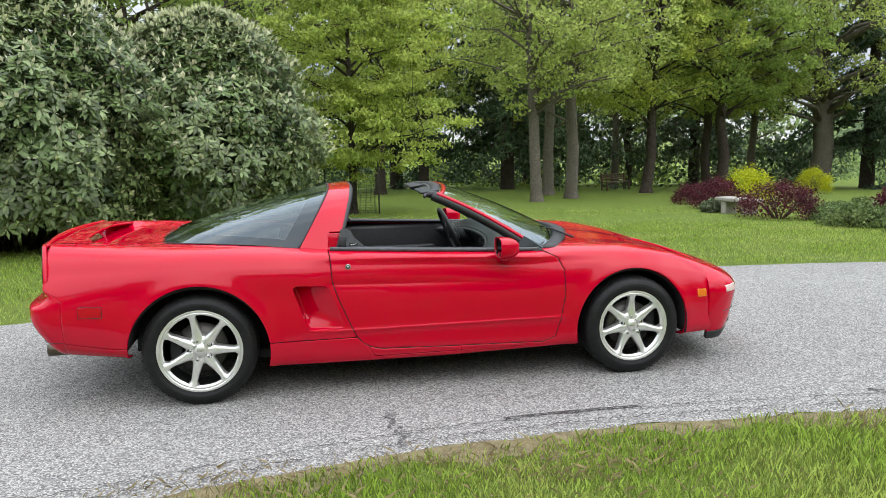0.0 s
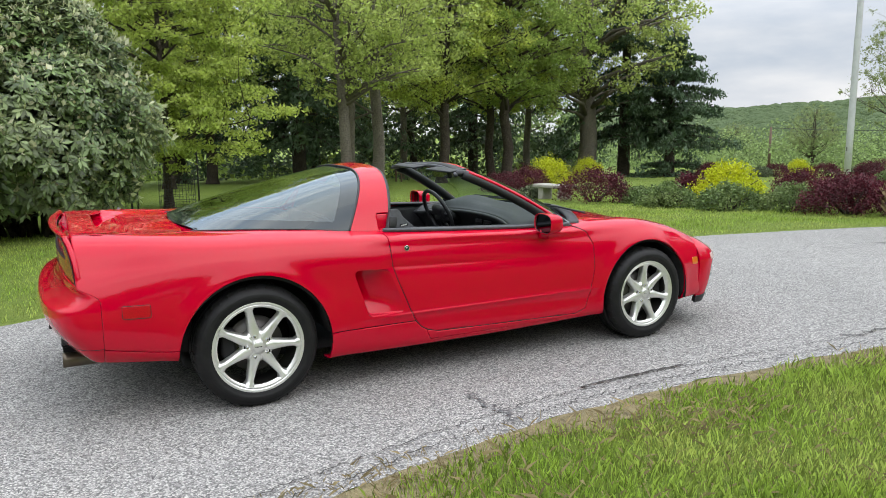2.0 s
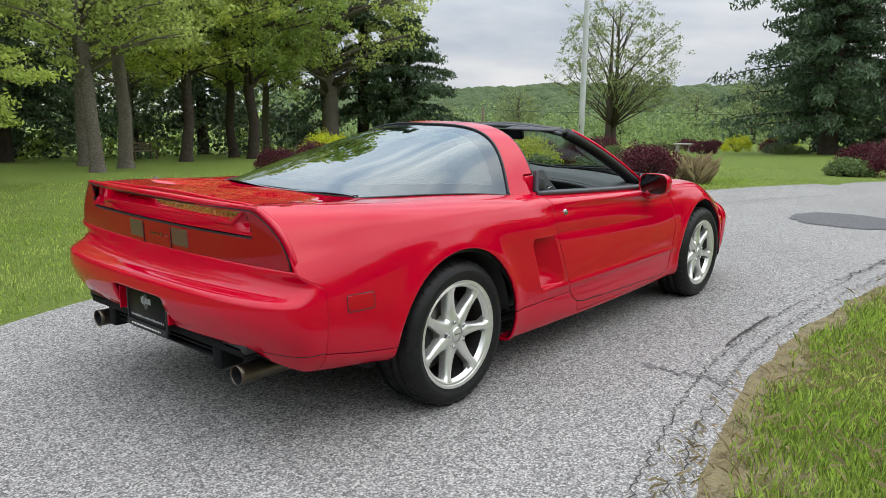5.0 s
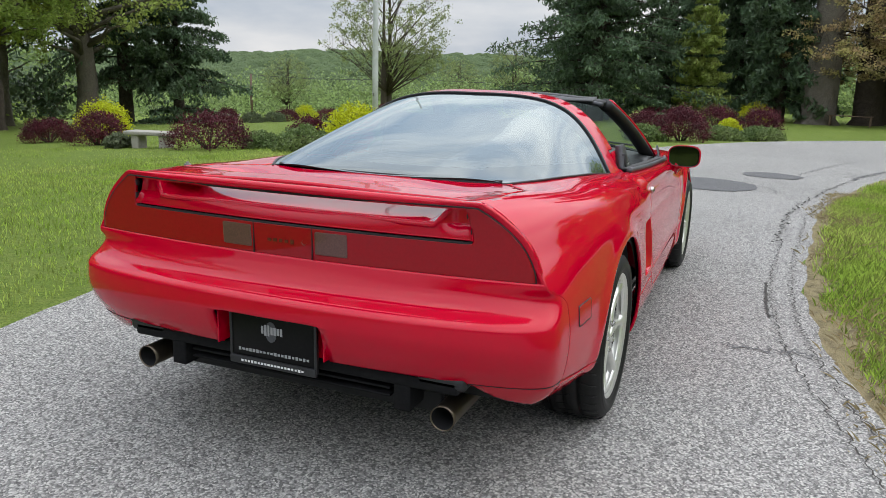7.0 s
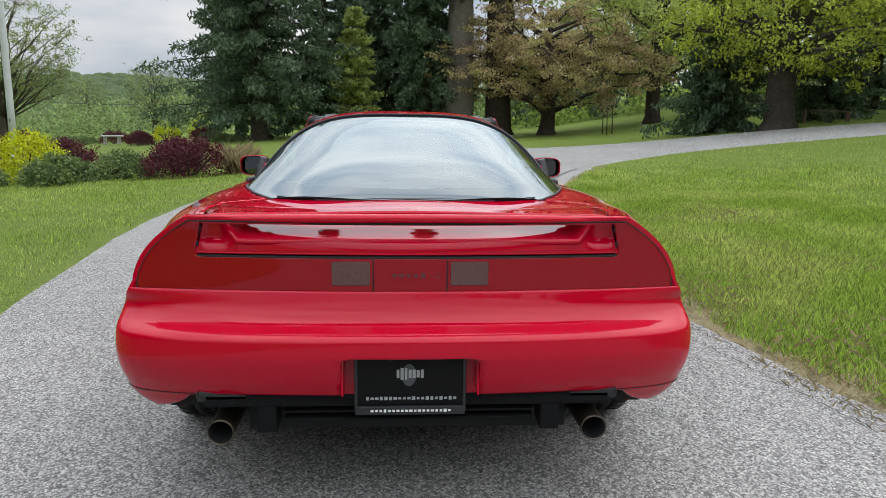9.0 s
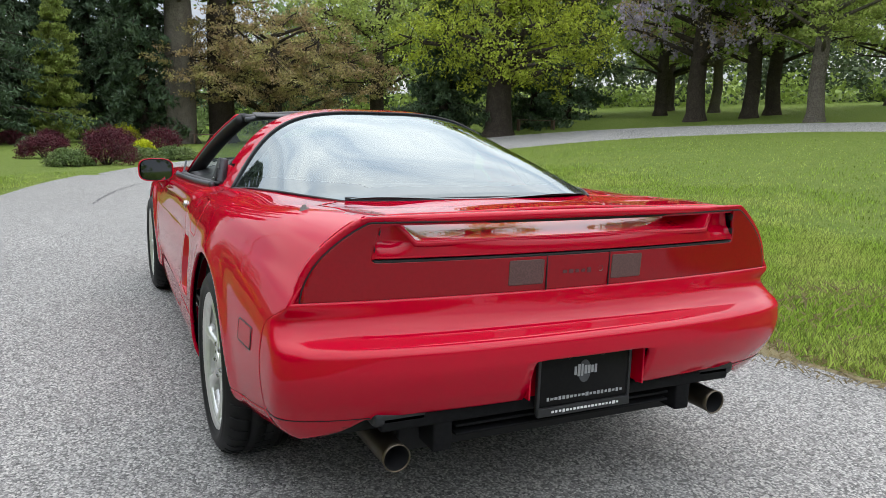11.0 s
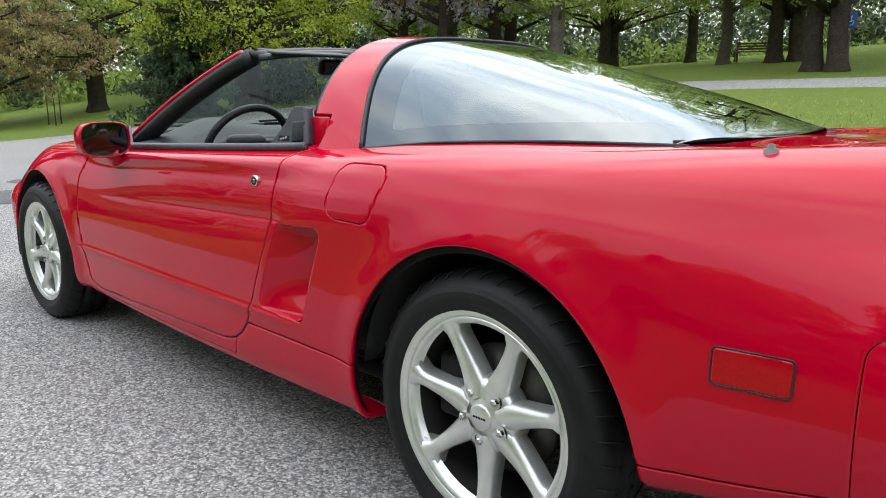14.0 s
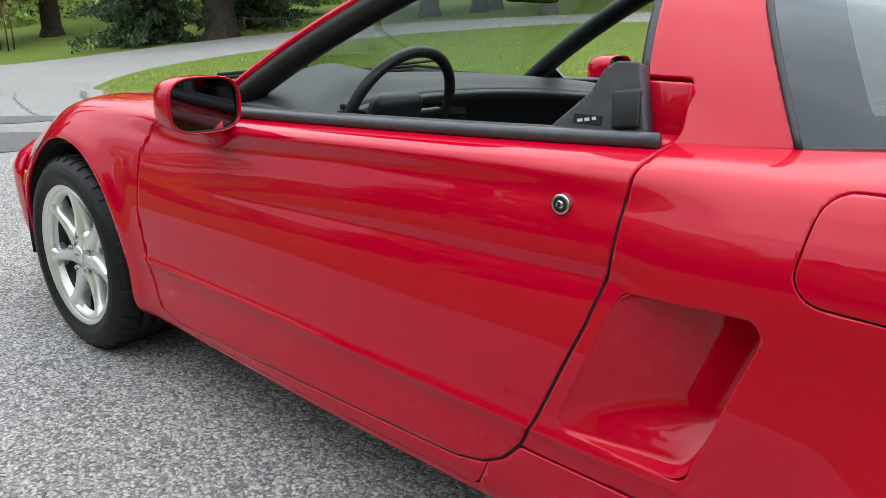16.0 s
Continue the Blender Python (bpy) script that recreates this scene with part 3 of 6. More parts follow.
part("roof_rail_seal", tube([(x - .075, y * .985, z - .018) for x, y, z in head], .012, 8), SATIN_TRIM, car, "grey inner header seal")
hs = []
for w in steps(0.12, 1, 30):
    lo, hi = -.60, -.34
    for _ in range(24):
        c = .5 * (lo + hi)
        lo, hi = (c, hi) if hoop_front(*canopy(c, w)) > 0 else (lo, c)
    hs.append(canopy(lo + .006, w, -.014))
hs = hs + [(x, -y, z) for x, y, z in hs[::-1]]
part("hoop_seal", tube(hs, .017, 8), BLACK_TRIM, car, "black seal along the roof hoop")
part("sun_visor", rounded(.12, .34, .012, .005, at=pose(.10, .26, 1.118, 0, -8, 0)), DASH, car, "folded grey sun visor")
part("sun_visor", rounded(.12, .34, .012, .005, at=pose(.10, -.26, 1.118, 0, -8, 0)), DASH, car, "folded grey sun visor")

# cowl and wipers
cow = Patch(lambda a, b: ((.975 - .25 * a * a) + .085 * b, .70 * a, .806 - .045 * a * a + .010 * (1 - b)), steps(1, -1, 24), steps(0, 1, 3))
part("cowl_panel", Geo(cow.pos, [q[::-1] for q in cow.polys]), BLACK_TRIM, car, "black scuttle below the windscreen", solid=.02)
for y0 in (.30, -.28):
    wp = part("wiper", tube([(.985, y0 - .26, .815), (.93, y0 - .02, .838), (.88, y0 + .22, .836)], .007, 6), BLACK_TRIM, car, "black wiper arm")
    part("wiper_blade", tube([(.86, y0 - .05, .858), (.80, y0 + .30, .85)], .005, 5), SHADOW_BLACK, wp)

# tail: bumper, lamp panel and plate
bump_x = curve((.30, -2.07), (.36, -2.13), (.41, -2.172), (.46, -2.203), (.54, -2.226), (.580, -2.224), (.596, -2.204), (.608, -2.172), (.63, -2.145), (.66, -2.130), (.695, -2.119))


seam_at = lambda z: -1.967 - .09 * smooth(.60, .69, z) ** 2


def tail_half(z):
    lo, hi = .05, .8
    for _ in range(22):
        c = .5 * (lo + hi)
        lo, hi = (c, hi) if body(seam_at(z), c)[2] < z else (lo, c)
    return body(seam_at(z), lo)[1]


_half, _taper = {}, {}


def bumper(t, z):
    k = round(z, 4)
    if k not in _half:
        _half[k] = tail_half(z)
        _taper[k] = (side_y(seam_at(z) + .06, z) - _half[k]) / .06
    bow = .055 * t * t
    seam_x = seam_at(z)
    rc = seam_x - (bump_x(z) + .055)
    n = 3.1 + (.9 + .8 * smooth(.40, .50, z)) * (1 - smooth(.60, .66, z))
    x = bump_x(z) + bow + rc * (1 - max(0.0, 1 - t**n) ** (1 / n))
    back = max(seam_x - x, 0.0)
    return (x, _half[k] * t - _taper[k] * back * math.exp(-back / .16) * t**6, z)


ts = [(1 - u**4) ** .25 for u in [0, .008, .02, .04, .07] + steps(.1, .96, 34)] + steps(.60, 0, 14)[1:]
bz = steps(.30, .695, 66)
bp = Patch(bumper, ts, bz)
bottom = lambda y: curve((0, .412), (.60, .405), (.66, .36), (.80, .30))(abs(y))
bp = bp.cut(lambda x, y, z: z - bottom(y))
recess_in = poly_field([(-.172, .515), (.172, .515), (.172, .30), (-.172, .30)], .018)
bump_red = bp.cut(lambda x, y, z: -recess_in(y, z))
rb = part("rear_bumper", bump_red.geo(True), RED, car, "smooth red rear bumper", solid=.014, weld=.0005)
rec = Geo()
for s in (1, -1):
    rec.add(rounded(.06, .006, .116, .002, at=pose(-2.17, s * .187, .476)))
rec.add(rounded(.06, .38, .006, .002, at=pose(-2.17, 0, .532)))
rec.add(rounded(.006, .38, .14, .002, at=pose(-2.135, 0, .465)))
part("plate_recess", rec, RED, rb, "sunken plate recess", smooth=False)
for s in (1, -1):
    seam_t = [(1 - u**4) ** .25 for u in steps(0, .92, 26)]
    seam_p = [bumper(t, .398 + .006 * (1 - t) / .28) for t in seam_t]
    low_seam = tube([(x - .0004, s * (y + .0006), z) for x, y, z in seam_p], .0016, 4)
    part("bumper_seam", low_seam, SHADOW_BLACK, rb, "dark lower bumper joint")

pl = part("number_plate", rounded(.008, .293, .150, .003, at=pose(-2.180, 0, .448)), PLATE, car, "black dealer plate with pale lettering")
part("plate_frame", Geo().add(rounded(.014, .306, .012, .003, at=pose(-2.180, 0, .527))).add(rounded(.014, .306, .026, .003, at=pose(-2.184, 0, .372)))
     .add(rounded(.014, .010, .165, .003, at=pose(-2.18, .150, .45))).add(rounded(.014, .010, .165, .003, at=pose(-2.18, -.150, .45))), BLACK_TRIM, pl, "black plate frame", smooth=False)
emblem = Geo([(-2.1846, .004 + .020 * math.cos(k * math.pi / 16), .474 + .032 * math.sin(k * math.pi / 16)) for k in range(32)], [tuple(range(32))])
part("plate_emblem", emblem, SATIN_TRIM, pl, "dull grey oval emblem", smooth=False, solid=.001)


def bars(y0, y1, z, h, count, seed, x):
    g, rnd = Geo(), random.Random(seed)
    w = (y1 - y0) / count
    for i in range(count):
        g.add(rounded(.001, w * rnd.uniform(.55, .78), h * rnd.choice((.62, .7, .7, 1.0)), 0, at=pose(x, y0 + (i + .5) * w, z)))
    return g


part("plate_writing", bars(-.130, .125, .406, .010, 20, 3, -2.1846), GREY_INK, pl, "row of small grey marks", smooth=False)
part("frame_writing", bars(-.115, .112, .372, .009, 19, 4, -2.1916), WHITE_INK, pl, "row of small white marks", smooth=False)
part("emblem_writing", bars(-.038, .040, .478, .034, 7, 5, -2.1856), GREY_INK, pl, "three large pale marks", smooth=False)
for y in (.055, -.055):
    part("plate_screw", Geo().add(lathe([(0, -.004), (.004, -.004), (.005, 0)], 10), pose(-2.185, y, .518, 0, 0, 90)), STEEL, pl)

LAMP_END = [(.762, .697), (.757, .725), (.747, .752), (.733, .778), (.714, .803), (.690, .827), (.663, .849), (.634, .869), (.603, .887)]
LAMP = LAMP_END + [(-y, z) for y, z in LAMP_END[::-1]]
lamp_in = poly_field(LAMP)
panel_x = curve((.68, -2.115), (.70, -2.119), (.80, -2.124), (.86, -2.130), (.90, -2.140))
tail_surf = lambda y, z: (panel_x(z) + .055 * (y / .76) ** 2, y, z)
tp = Patch(tail_surf, steps(.785, -.785, 150), steps(.690, .905, 60)).cut(lambda x, y, z: lamp_in(y, z) + .005)
back_p = Patch(lambda y, z: (tail_surf(y, z)[0] + .007, y, z), steps(.79, -.79, 120), steps(.690, .905, 40)).cut(lambda x, y, z: lamp_in(y, z) + .019)
part("lamp_surround", back_p.cut(lambda x, y, z: .004 - lamp_in(y, z)).geo(), RED, car, "red edge round the tail lamps", solid=.02)
hole_in = poly_field([(-.560, .884), (.560, .884), (.580, .802), (-.580, .802)], .010)
lens = tp.cut(lambda x, y, z: -hole_in(y, z) - .0035).cut(lambda x, y, z: lamp_in(y, z) + .0018)
tl = part("tail_lamp_panel", lens.geo(), LENS, car, "full-width smoked red tail lamp panel", solid=.008)
part("lamp_gasket", tp.cut(lambda x, y, z: -.0018 - lamp_in(y, z)).geo(), SHADOW_BLACK, tl, "thin black lamp gasket", solid=.004)
part("recess_gasket", tp.cut(lambda x, y, z: min(hole_in(y, z) + .0035, -hole_in(y, z) + .001)).geo(), SHADOW_BLACK, tl, "black gasket round the recess", solid=.012)


def hollow(y, z):
    p = tail_surf(y, z)
    e = hole_in(y, z)
    f = min(max((z - .798) / .040, 0), 1)
    return (p[0] + .012 * smooth(0, .008, e) + (-2.096 + .036 * smooth(.470, .535, abs(y)) - p[0] - .012) * f * f, y, z)


part("spoiler_recess", Patch(hollow, steps(.59, -.59, 150), steps(.798, .890, 46)).cut(lambda x, y, z: hole_in(y, z)).cut(lambda x, y, z: .840 + .058 * smooth(.470, .530, abs(y)) - z).geo(), RED, tl, "sunken red strip below the spoiler", solid=.004)
for s in (1, -1):
    rl = poly_field([(s * .116, .776), (s * .214, .776), (s * .214, .716), (s * .116, .716)], .004)
    rp = Patch(lambda y, z: (tail_surf(y, z)[0] - .0015, y, z), steps(s * .16 + .07, s * .16 - .07, 40), steps(.70, .785, 30))
    part("reversing_lamp", rp.cut(lambda x, y, z: rl(y, z)).geo(), LENS_PALE, tl, "pale pink reversing lamp", solid=.004)
    part("lamp_joint", rounded(.003, .003, .098, 0, at=pose(tail_surf(.103, .744)[0] - .001, s * .103, .744)), SHADOW_BLACK, tl, smooth=False)
part("lamp_badge", bars(-.045, .055, .742, .014, 5, 8, tail_surf(0, .742)[0] - .0018), LENS_DARK, tl, "faint dark badge marks", smooth=False)
part("lamp_keyhole", Geo().add(lathe([(0, -.003), (.006, -.003), (.008, 0)], 14), pose(tail_surf(-.075, .744)[0] - .001, -.075, .744, 0, 0, 90)), STEEL, tl)
lip = tube([(-2.138 + .06 * (y / .6) ** 2, y, .904 - .012 * (y / .6) ** 2) for y in steps(-.585, .585, 40)], .012, 10, 1.1)
part("spoiler_lip", lip, RED, car, "rounded red spoiler lip")
part("spoiler_gap", tube([(-2.132 + .06 * (y / .6) ** 2, y, .888 - .004 * (y / .6) ** 2) for y in steps(-.56, .56, 30)], .004, 6), SHADOW_BLACK, car, "dark gap below the spoiler lip")
back = Patch(lambda y, z: (-2.03, y, z), steps(.70, -.70, 20), steps(.33, .80, 20)).cut(lambda x, y, z: lamp_in(y, z) - .03 if z > .69 else 1)
part("tail_inner_panel", back.geo(), SHADOW_BLACK, car, "dark inner tail panel", solid=.02)

# black lower tail with its fins, and two exhausts
val = part("rear_valance", rounded(.18, 1.16, .045, .01, at=pose(-2.05, 0, .385)), VALANCE, car, "black slotted valance")
for z in (.365, .342, .318):
    part("valance_slat", rounded(.06, .72, .008, .002, at=pose(-2.09, 0, z)), VALANCE, val)
for y in (.405, -.405):
    part("valance_fin", rounded(.10, .055, .12, .006, at=pose(-2.085, y, .345)), VALANCE, val)
for s in (1, -1):
    part("valance_corner", rounded(.10, .15, .04, .012, at=pose(-2.09, s * .525, .398)), BLACK_TRIM, val)
    ex = part("exhaust_pipe", Geo().add(lathe([(.037, .34), (.036, .02), (.0375, 0), (.0345, 0), (.034, .006)], 32), pose(-2.140, s * .535, .290, 0, 0, -90)), EXHAUST, car, "bronze-tinted round exhaust tip")
    part("exhaust_inside", Geo().add(lathe([(0, .12), (.0338, .12), (.0338, .004)], 24), pose(-2.140, s * .535, .290, 0, 0, -90)), SHADOW_BLACK, ex)
part("valance_back", rounded(.02, .96, .165, .006, at=pose(-2.00, 0, .322)), SHADOW_BLACK, val, "black panel behind the slats")
part("silencer", rounded(.30, .92, .14, .05, 3, at=pose(-1.86, 0, .34)), SHADOW_BLACK, car, "dark silencer box")

# nose
nose_x = curve((.14, 2.075), (.20, 2.115), (.30, 2.150), (.40, 2.178), (.455, 2.19), (.50, 2.17), (.55, 2.10), (.60, 1.98), (.64, 1.85))
nose_y = curve((.14, .725), (.30, .765), (.45, .772), (.52, .752), (.58, .685), (.64, .57))


def nose(t, z):
    n = 2.6
    rc = nose_x(z) - .05 - 1.80
    return (nose_x(z) - .05 * t * t - rc * (1 - max(0.0, 1 - t**n) ** (1 / n)), nose_y(z) * t, z)


np_ = Patch(nose, ts[::-1], steps(.20, .64, 44))
fb = part("front_bumper", np_.geo(True), RED, car, "rounded red nose", solid=.012, weld=.0005)
part("front_lip", Patch(lambda t, z: (nose(t, max(z, .14))[0] + .004, nose(t, z)[1] + .004 * t, z), ts[::-1], steps(.155, .205, 6)).geo(True), BLACK_TRIM, car, "black front lip spoiler", solid=.03, weld=.0005)
for s in (1, -1):
    turn = (lambda g: g) if s > 0 else (lambda g: g.flip())
    mk = poly_field([(1.715, .488), (1.775, .484), (1.775, .448), (1.715, .450)], .005)
    pp = Patch(lambda x, v: (body(x, v)[0], body(x, v)[1] + .004, body(x, v)[2]), steps(1.80, 1.69, 30), steps(.22, .66, 60))
    part("front_marker_lamp", turn(pp.cut(lambda x, y, z: mk(x, z)).geo()), AMBER, car, "amber side marker lamp", solid=.008)
    pp = Patch(lambda t, z: tuple(c * 1.003 if i != 2 else c for i, c in enumerate(nose(t, z))), steps(.87, .975, 24), steps(.458, .498, 10))
    part("front_signal_lamp", turn(pp.geo()), LENS_CLEAR, car, "pale front signal lamp", solid=.006)
for s in (1, -1):
    part("nose_joint", tube([(nose(t, .335)[0] + .001, s * (nose(t, .335)[1] + .001), .335) for t in steps(.6, 1, 14)], .002, 4), SHADOW_BLACK, fb)


# wheels
def wheel(x, s, rt, rr, yo, width, spin):
    """One wheel: tyre, seven-spoke rim, disc, caliper and nuts. Its outer face looks to +y before it is turned."""
    w = new("wheel")
    w.parent, w.matrix_basis = car, pose(x, s * yo, rt) @ (pose(0, 0, 0) if s > 0 else pose(0, 0, 0, 0, 0, 180))
    w.empty_display_size = .1
    w["label"] = "seven-spoke silver wheel on a low black tyre"
    c = -width + .02
    prof = [(rr - .002, .004), (rr + .012, .012), (rr + .016, .0125), (rr + .020, .0165), (rr + .035, .019), (rr + .038, .0175), (rr + .042, .0175), (rt - .038, .0165), (rt - .035, .0135), (rt - .030, .0125), (rt - .026, .009), (rt - .014, 0), (rt - .004, -.016), (rt, -.04), (rt, -.058), (rt - .007, -.060), (rt - .007, -.069), (rt, -.071), (rt, -.108), (rt - .007, -.110), (rt - .007, -.119), (rt, -.121), (rt, -.158), (rt - .007, -.160), (rt - .007, -.169), (rt, -.171), (rt, c + .04), (rt - .004, c + .016), (rt - .03, c), (rr, c)]
    ty = part("tyre", lathe(prof, 72), RUBBER, w, "black low-profile tyre")
    gr = Geo()
    for k in range(40):                     # cross cuts on the shoulder and tread
        a = k * 2 * math.pi / 40
        for y0, y1, sk in ((.002, -.055, .05), (-.085, -.14, -.05)):
            p = [((rt - (.013 if y > -.003 else .0035 if y > -.02 else -.0004)) * math.cos(a + sk * i / 5), y, (rt - (.013 if y > -.003 else .0035 if y > -.02 else -.0004)) * math.sin(a + sk * i / 5)) for i, y in enumerate(steps(y0, y1, 5))]
            gr.add(tube([(px * .9985, py, pz * .9985) for px, py, pz in p], .0020, 4))
    part("tread_pattern", gr, SHADOW_BLACK, ty, "dark tread cuts", kind="stuff")
    rim = part("rim", lathe([(rr - .012, -.002), (rr + .001, .008), (rr + .005, .003), (rr + .003, -.006), (rr - .004, -.012), (rr - .010, -.03)], 72), ALLOY, w, "bright silver rim")
    part("rim_barrel", lathe([(rr - .010, -.03), (rr - .016, -.05), (rr - .022, c + .03), (rr - .004, c + .01)], 72), BARREL, rim, "inner barrel in alloy darkened for shade")
    part("rim_lip", lathe([(rr - .028, -.012), (rr - .022, -.003), (rr - .012, -.002), (rr - .014, -.016), (rr - .026, -.03)], 72), ALLOY, rim)
    for k in range(7):
        a = spin + k * 2 * math.pi / 7
        g = Geo()
        n = 14
        for i in range(n + 1):
            f = i / n
            r = .040 + (rr - .058) * f
            half = .0165 + .020 * (1 - f) ** 2.0 + .020 * smooth(.80, 1.0, f) ** 2 * (f > .7)
            half = min(half, math.tan(math.pi / 7) * r * .98)
            top, ridge = -.006 - .012 * math.sin(math.pi * min(f * 1.1, 1)) * .6, .0
            y1 = -.012 + .010 * f - .008 * math.sin(math.pi * f)
            for u, yy in ((-1, y1 - .045), (-1, y1 - .012), (-.72, y1 - .001), (0, y1 + .002), (.72, y1 - .001), (1, y1 - .012), (1, y1 - .045)):
                h = half * u
                g.v.append((r * math.cos(a) - h * math.sin(a), yy, r * math.sin(a) + h * math.cos(a)))
        for i in range(n):
            for j in range(6):
                b0 = i * 7 + j
                g.f.append((b0, b0 + 1, b0 + 8, b0 + 7))
        part("spoke", g, ALLOY, w)
    hub = part("hub", lathe([(0, -.010), (.030, -.010), (.034, -.014), (.060, -.015), (.078, -.022), (.085, -.04), (.085, -.07)], 40), ALLOY, w, "silver wheel hub")
    part("centre_cap", lathe([(0, -.004), (.026, -.0045), (.029, -.007), (.030, -.014)], 32), ALLOY, hub, "smooth round centre cap")
    part("cap_mark", Geo().add(bars(-.018, .018, 0, .007, 5, 2, 0), pose(0, -.0035, 0, 0, 40 + 20 * x, 90)), SHADOW_BLACK, hub, smooth=False)
    for k in range(5):
        a = spin - .09 + k * 2 * math.pi / 5
        m = pose(.055 * math.cos(a), -.004, .055 * math.sin(a))
        part("wheel_nut", Geo().add(lathe([(0, 0), (.0055, 0), (.0085, -.003), (.0095, -.014)], 6), m), CHROME, hub, smooth=False)
        part("nut_well", Geo().add(lathe([(.0098, -.0115), (.0165, -.0105)], 18), m), SHADOW_BLACK, hub)
    part("brake_disc", lathe([(.06, -.075), (.075, -.082), (.142, -.082), (.142, -.104), (.06, -.104)], 56), STEEL, w, "steel brake disc")
    part("brake_caliper", rounded(.07, .07, .15, .015, at=pose(-.135 if x > 0 else .135, -.09, .02)), SHADOW_BLACK, w, "dark brake caliper")
    return w


for s in (1, -1):
    wheel(XR, s, .312, .229, .848, .23, 1.38 if s < 0 else 1.10)
    wheel(XF, s, .300, .214, .838, .205, 1.57)

# wheel wells, floor and the dark inside
for xa, ra in ((XR, .385), (XF, .36)):
    for s in (1, -1):
        g = Geo()
        n = 28
        for i in range(n + 1):
            a = math.pi * ((.03 + .94 * i / n) if xa < 0 else (-.06 + 1.12 * i / n))
            for y in (.83, .58):
                g.v.append((xa + ra * math.cos(a), s * y, .30 + ra * math.sin(a)))
        g.f = [(2 * i, 2 * i + 1, 2 * i + 3, 2 * i + 2) for i in range(n)]
        c = len(g.v)
        low = .26 if xa < 0 else .19
        g.v += [(xa - ra, s * .58, low), (xa + ra, s * .58, low)]
        g.f.append(tuple([2 * i + 1 for i in range(n + 1)]) + (c, c + 1))
        part("wheel_arch_liner", g, SHADOW_BLACK, car, "black wheel arch liner", solid=.004)
part("floor_pan", rounded(3.2, 1.30, .06, .02, at=pose(.0, 0, .22)), SHADOW_BLACK, car, "dark underside")
part("engine_bay", rounded(1.0, 1.12, .40, .06, at=pose(-1.32, 0, .55)), SHADOW_BLACK, car, "dark engine bay under the glass")
part("engine_cover", rounded(.50, .74, .03, .012, at=pose(-1.10, 0, .80, 0, -6, 0)), LEATHER, car, "black padded engine cover")
part("front_bay", rounded(.86, 1.0, .26, .06, at=pose(1.30, 0, .42)), SHADOW_BLACK, car, "dark front compartment")

# cabin
part("cabin_tub", Geo().add(rounded(1.55, 1.36, .03, .01, at=pose(.05, 0, .27))).add(rounded(.03, 1.30, .46, .01, at=pose(.80, 0, .5))).add(rounded(.04, 1.24, .58, .01, at=pose(-.66, 0, .55))), LEATHER, car, "black carpeted cabin floor and walls")
part("bulkhead_window", rounded(.012, .84, .20, .02, at=pose(-.66, 0, .95, 0, 18, 0)), FRIT, car, "dark window behind the seats")
for s in (1, -1):
    card = Patch(lambda x, z: (x, s * (.715 - .02 * math.sin(9 * (z - .4))), z), steps(.72, -.52, 24), steps(.28, .785, 16))
    dc = part("door_card", Geo(card.pos, card.polys if s < 0 else [q[::-1] for q in card.polys]), LEATHER, car, "black padded door card", solid=.03)
    part("armrest", rounded(.5, .06, .06, .02, 3, at=pose(.05, s * .67, .60)), LEATHER, dc)
    bt = [(x, s * (belt_y(x) - .008), belt_z(x) + .010) for x in steps(.70, -.535, 40)]
    part("belt_trim", tube(bt, .0125, 8, .9), SATIN_TRIM, car, "grey-black trim along the door top")
    inner_t = [(x, s * (belt_y(x) - .045), belt_z(x) + .012) for x in steps(.66, -.50, 40)]
    part("window_slot_seal", tube(inner_t, .010, 6, 2.0), BLACK_TRIM, car, "black window slot seal")
    sail = poly_field([(-.328, .830), (-.396, .893), (-.413, .928), (-.432, .941), (-.468, .941), (-.500, .830)])
    sp = Patch(lambda x, z: (x, s * (.712 - (z - .83) * .20), z), steps(-.32, -.51, 40), steps(.826, .950, 30)).cut(lambda x, y, z: sail(x, z))
    sg = sp.geo()
    sl = part("door_sail_trim", sg if s > 0 else Geo(sg.v, [q[::-1] for q in sg.f]), SATIN_TRIM, car, "grey triangular trim behind the door opening", solid=.035)
    part("door_handle", rounded(.046, .016, .060, .006, 3, at=pose(-.462, s * .703, .871, s * 11, 8, 0)), BLACK_TRIM, sl, "black recessed door handle")
    part("trim_badge", rounded(.05, .002, .014, 0, at=pose(-.398, s * .7085, .851, s * 11, 0, 0)), SHADOW_BLACK, sl, smooth=False)
    part("badge_mark", Geo().add(bars(-.019, .019, 0, .0075, 3, 6, 0), pose(-.398, s * .7100, .851, s * 11, 0, 90)), WHITE_INK, sl, "three small white marks", smooth=False)

# seats
for s in (1, -1):
    st = new("seat")
    st.parent, st["label"] = car, "black leather bucket seat"
    st.matrix_basis = pose(-.14, s * .36, .30)
    part("seat_cushion", rounded(.50, .46, .15, .06, 4, at=pose(.06, 0, .05, 0, -8, 0)), LEATHER, st)
    for yy in (.20, -.20):
        part("seat_bolster", rounded(.46, .09, .17, .04, 4, at=pose(.06, yy, .09, 0, -8, 0)), LEATHER, st)
        part("back_bolster", rounded(.11, .09, .46, .045, 4, at=pose(-.245, yy, .33, 0, -24, 0)), LEATHER, st)
    part("backrest", rounded(.13, .44, .56, .06, 4, at=pose(-.28, 0, .33, 0, -24, 0)), LEATHER, st)
    part("headrest", rounded(.10, .27, .20, .045, 4, at=pose(-.385, 0, .635, 0, -22, 0)), LEATHER, st, "fixed padded headrest")
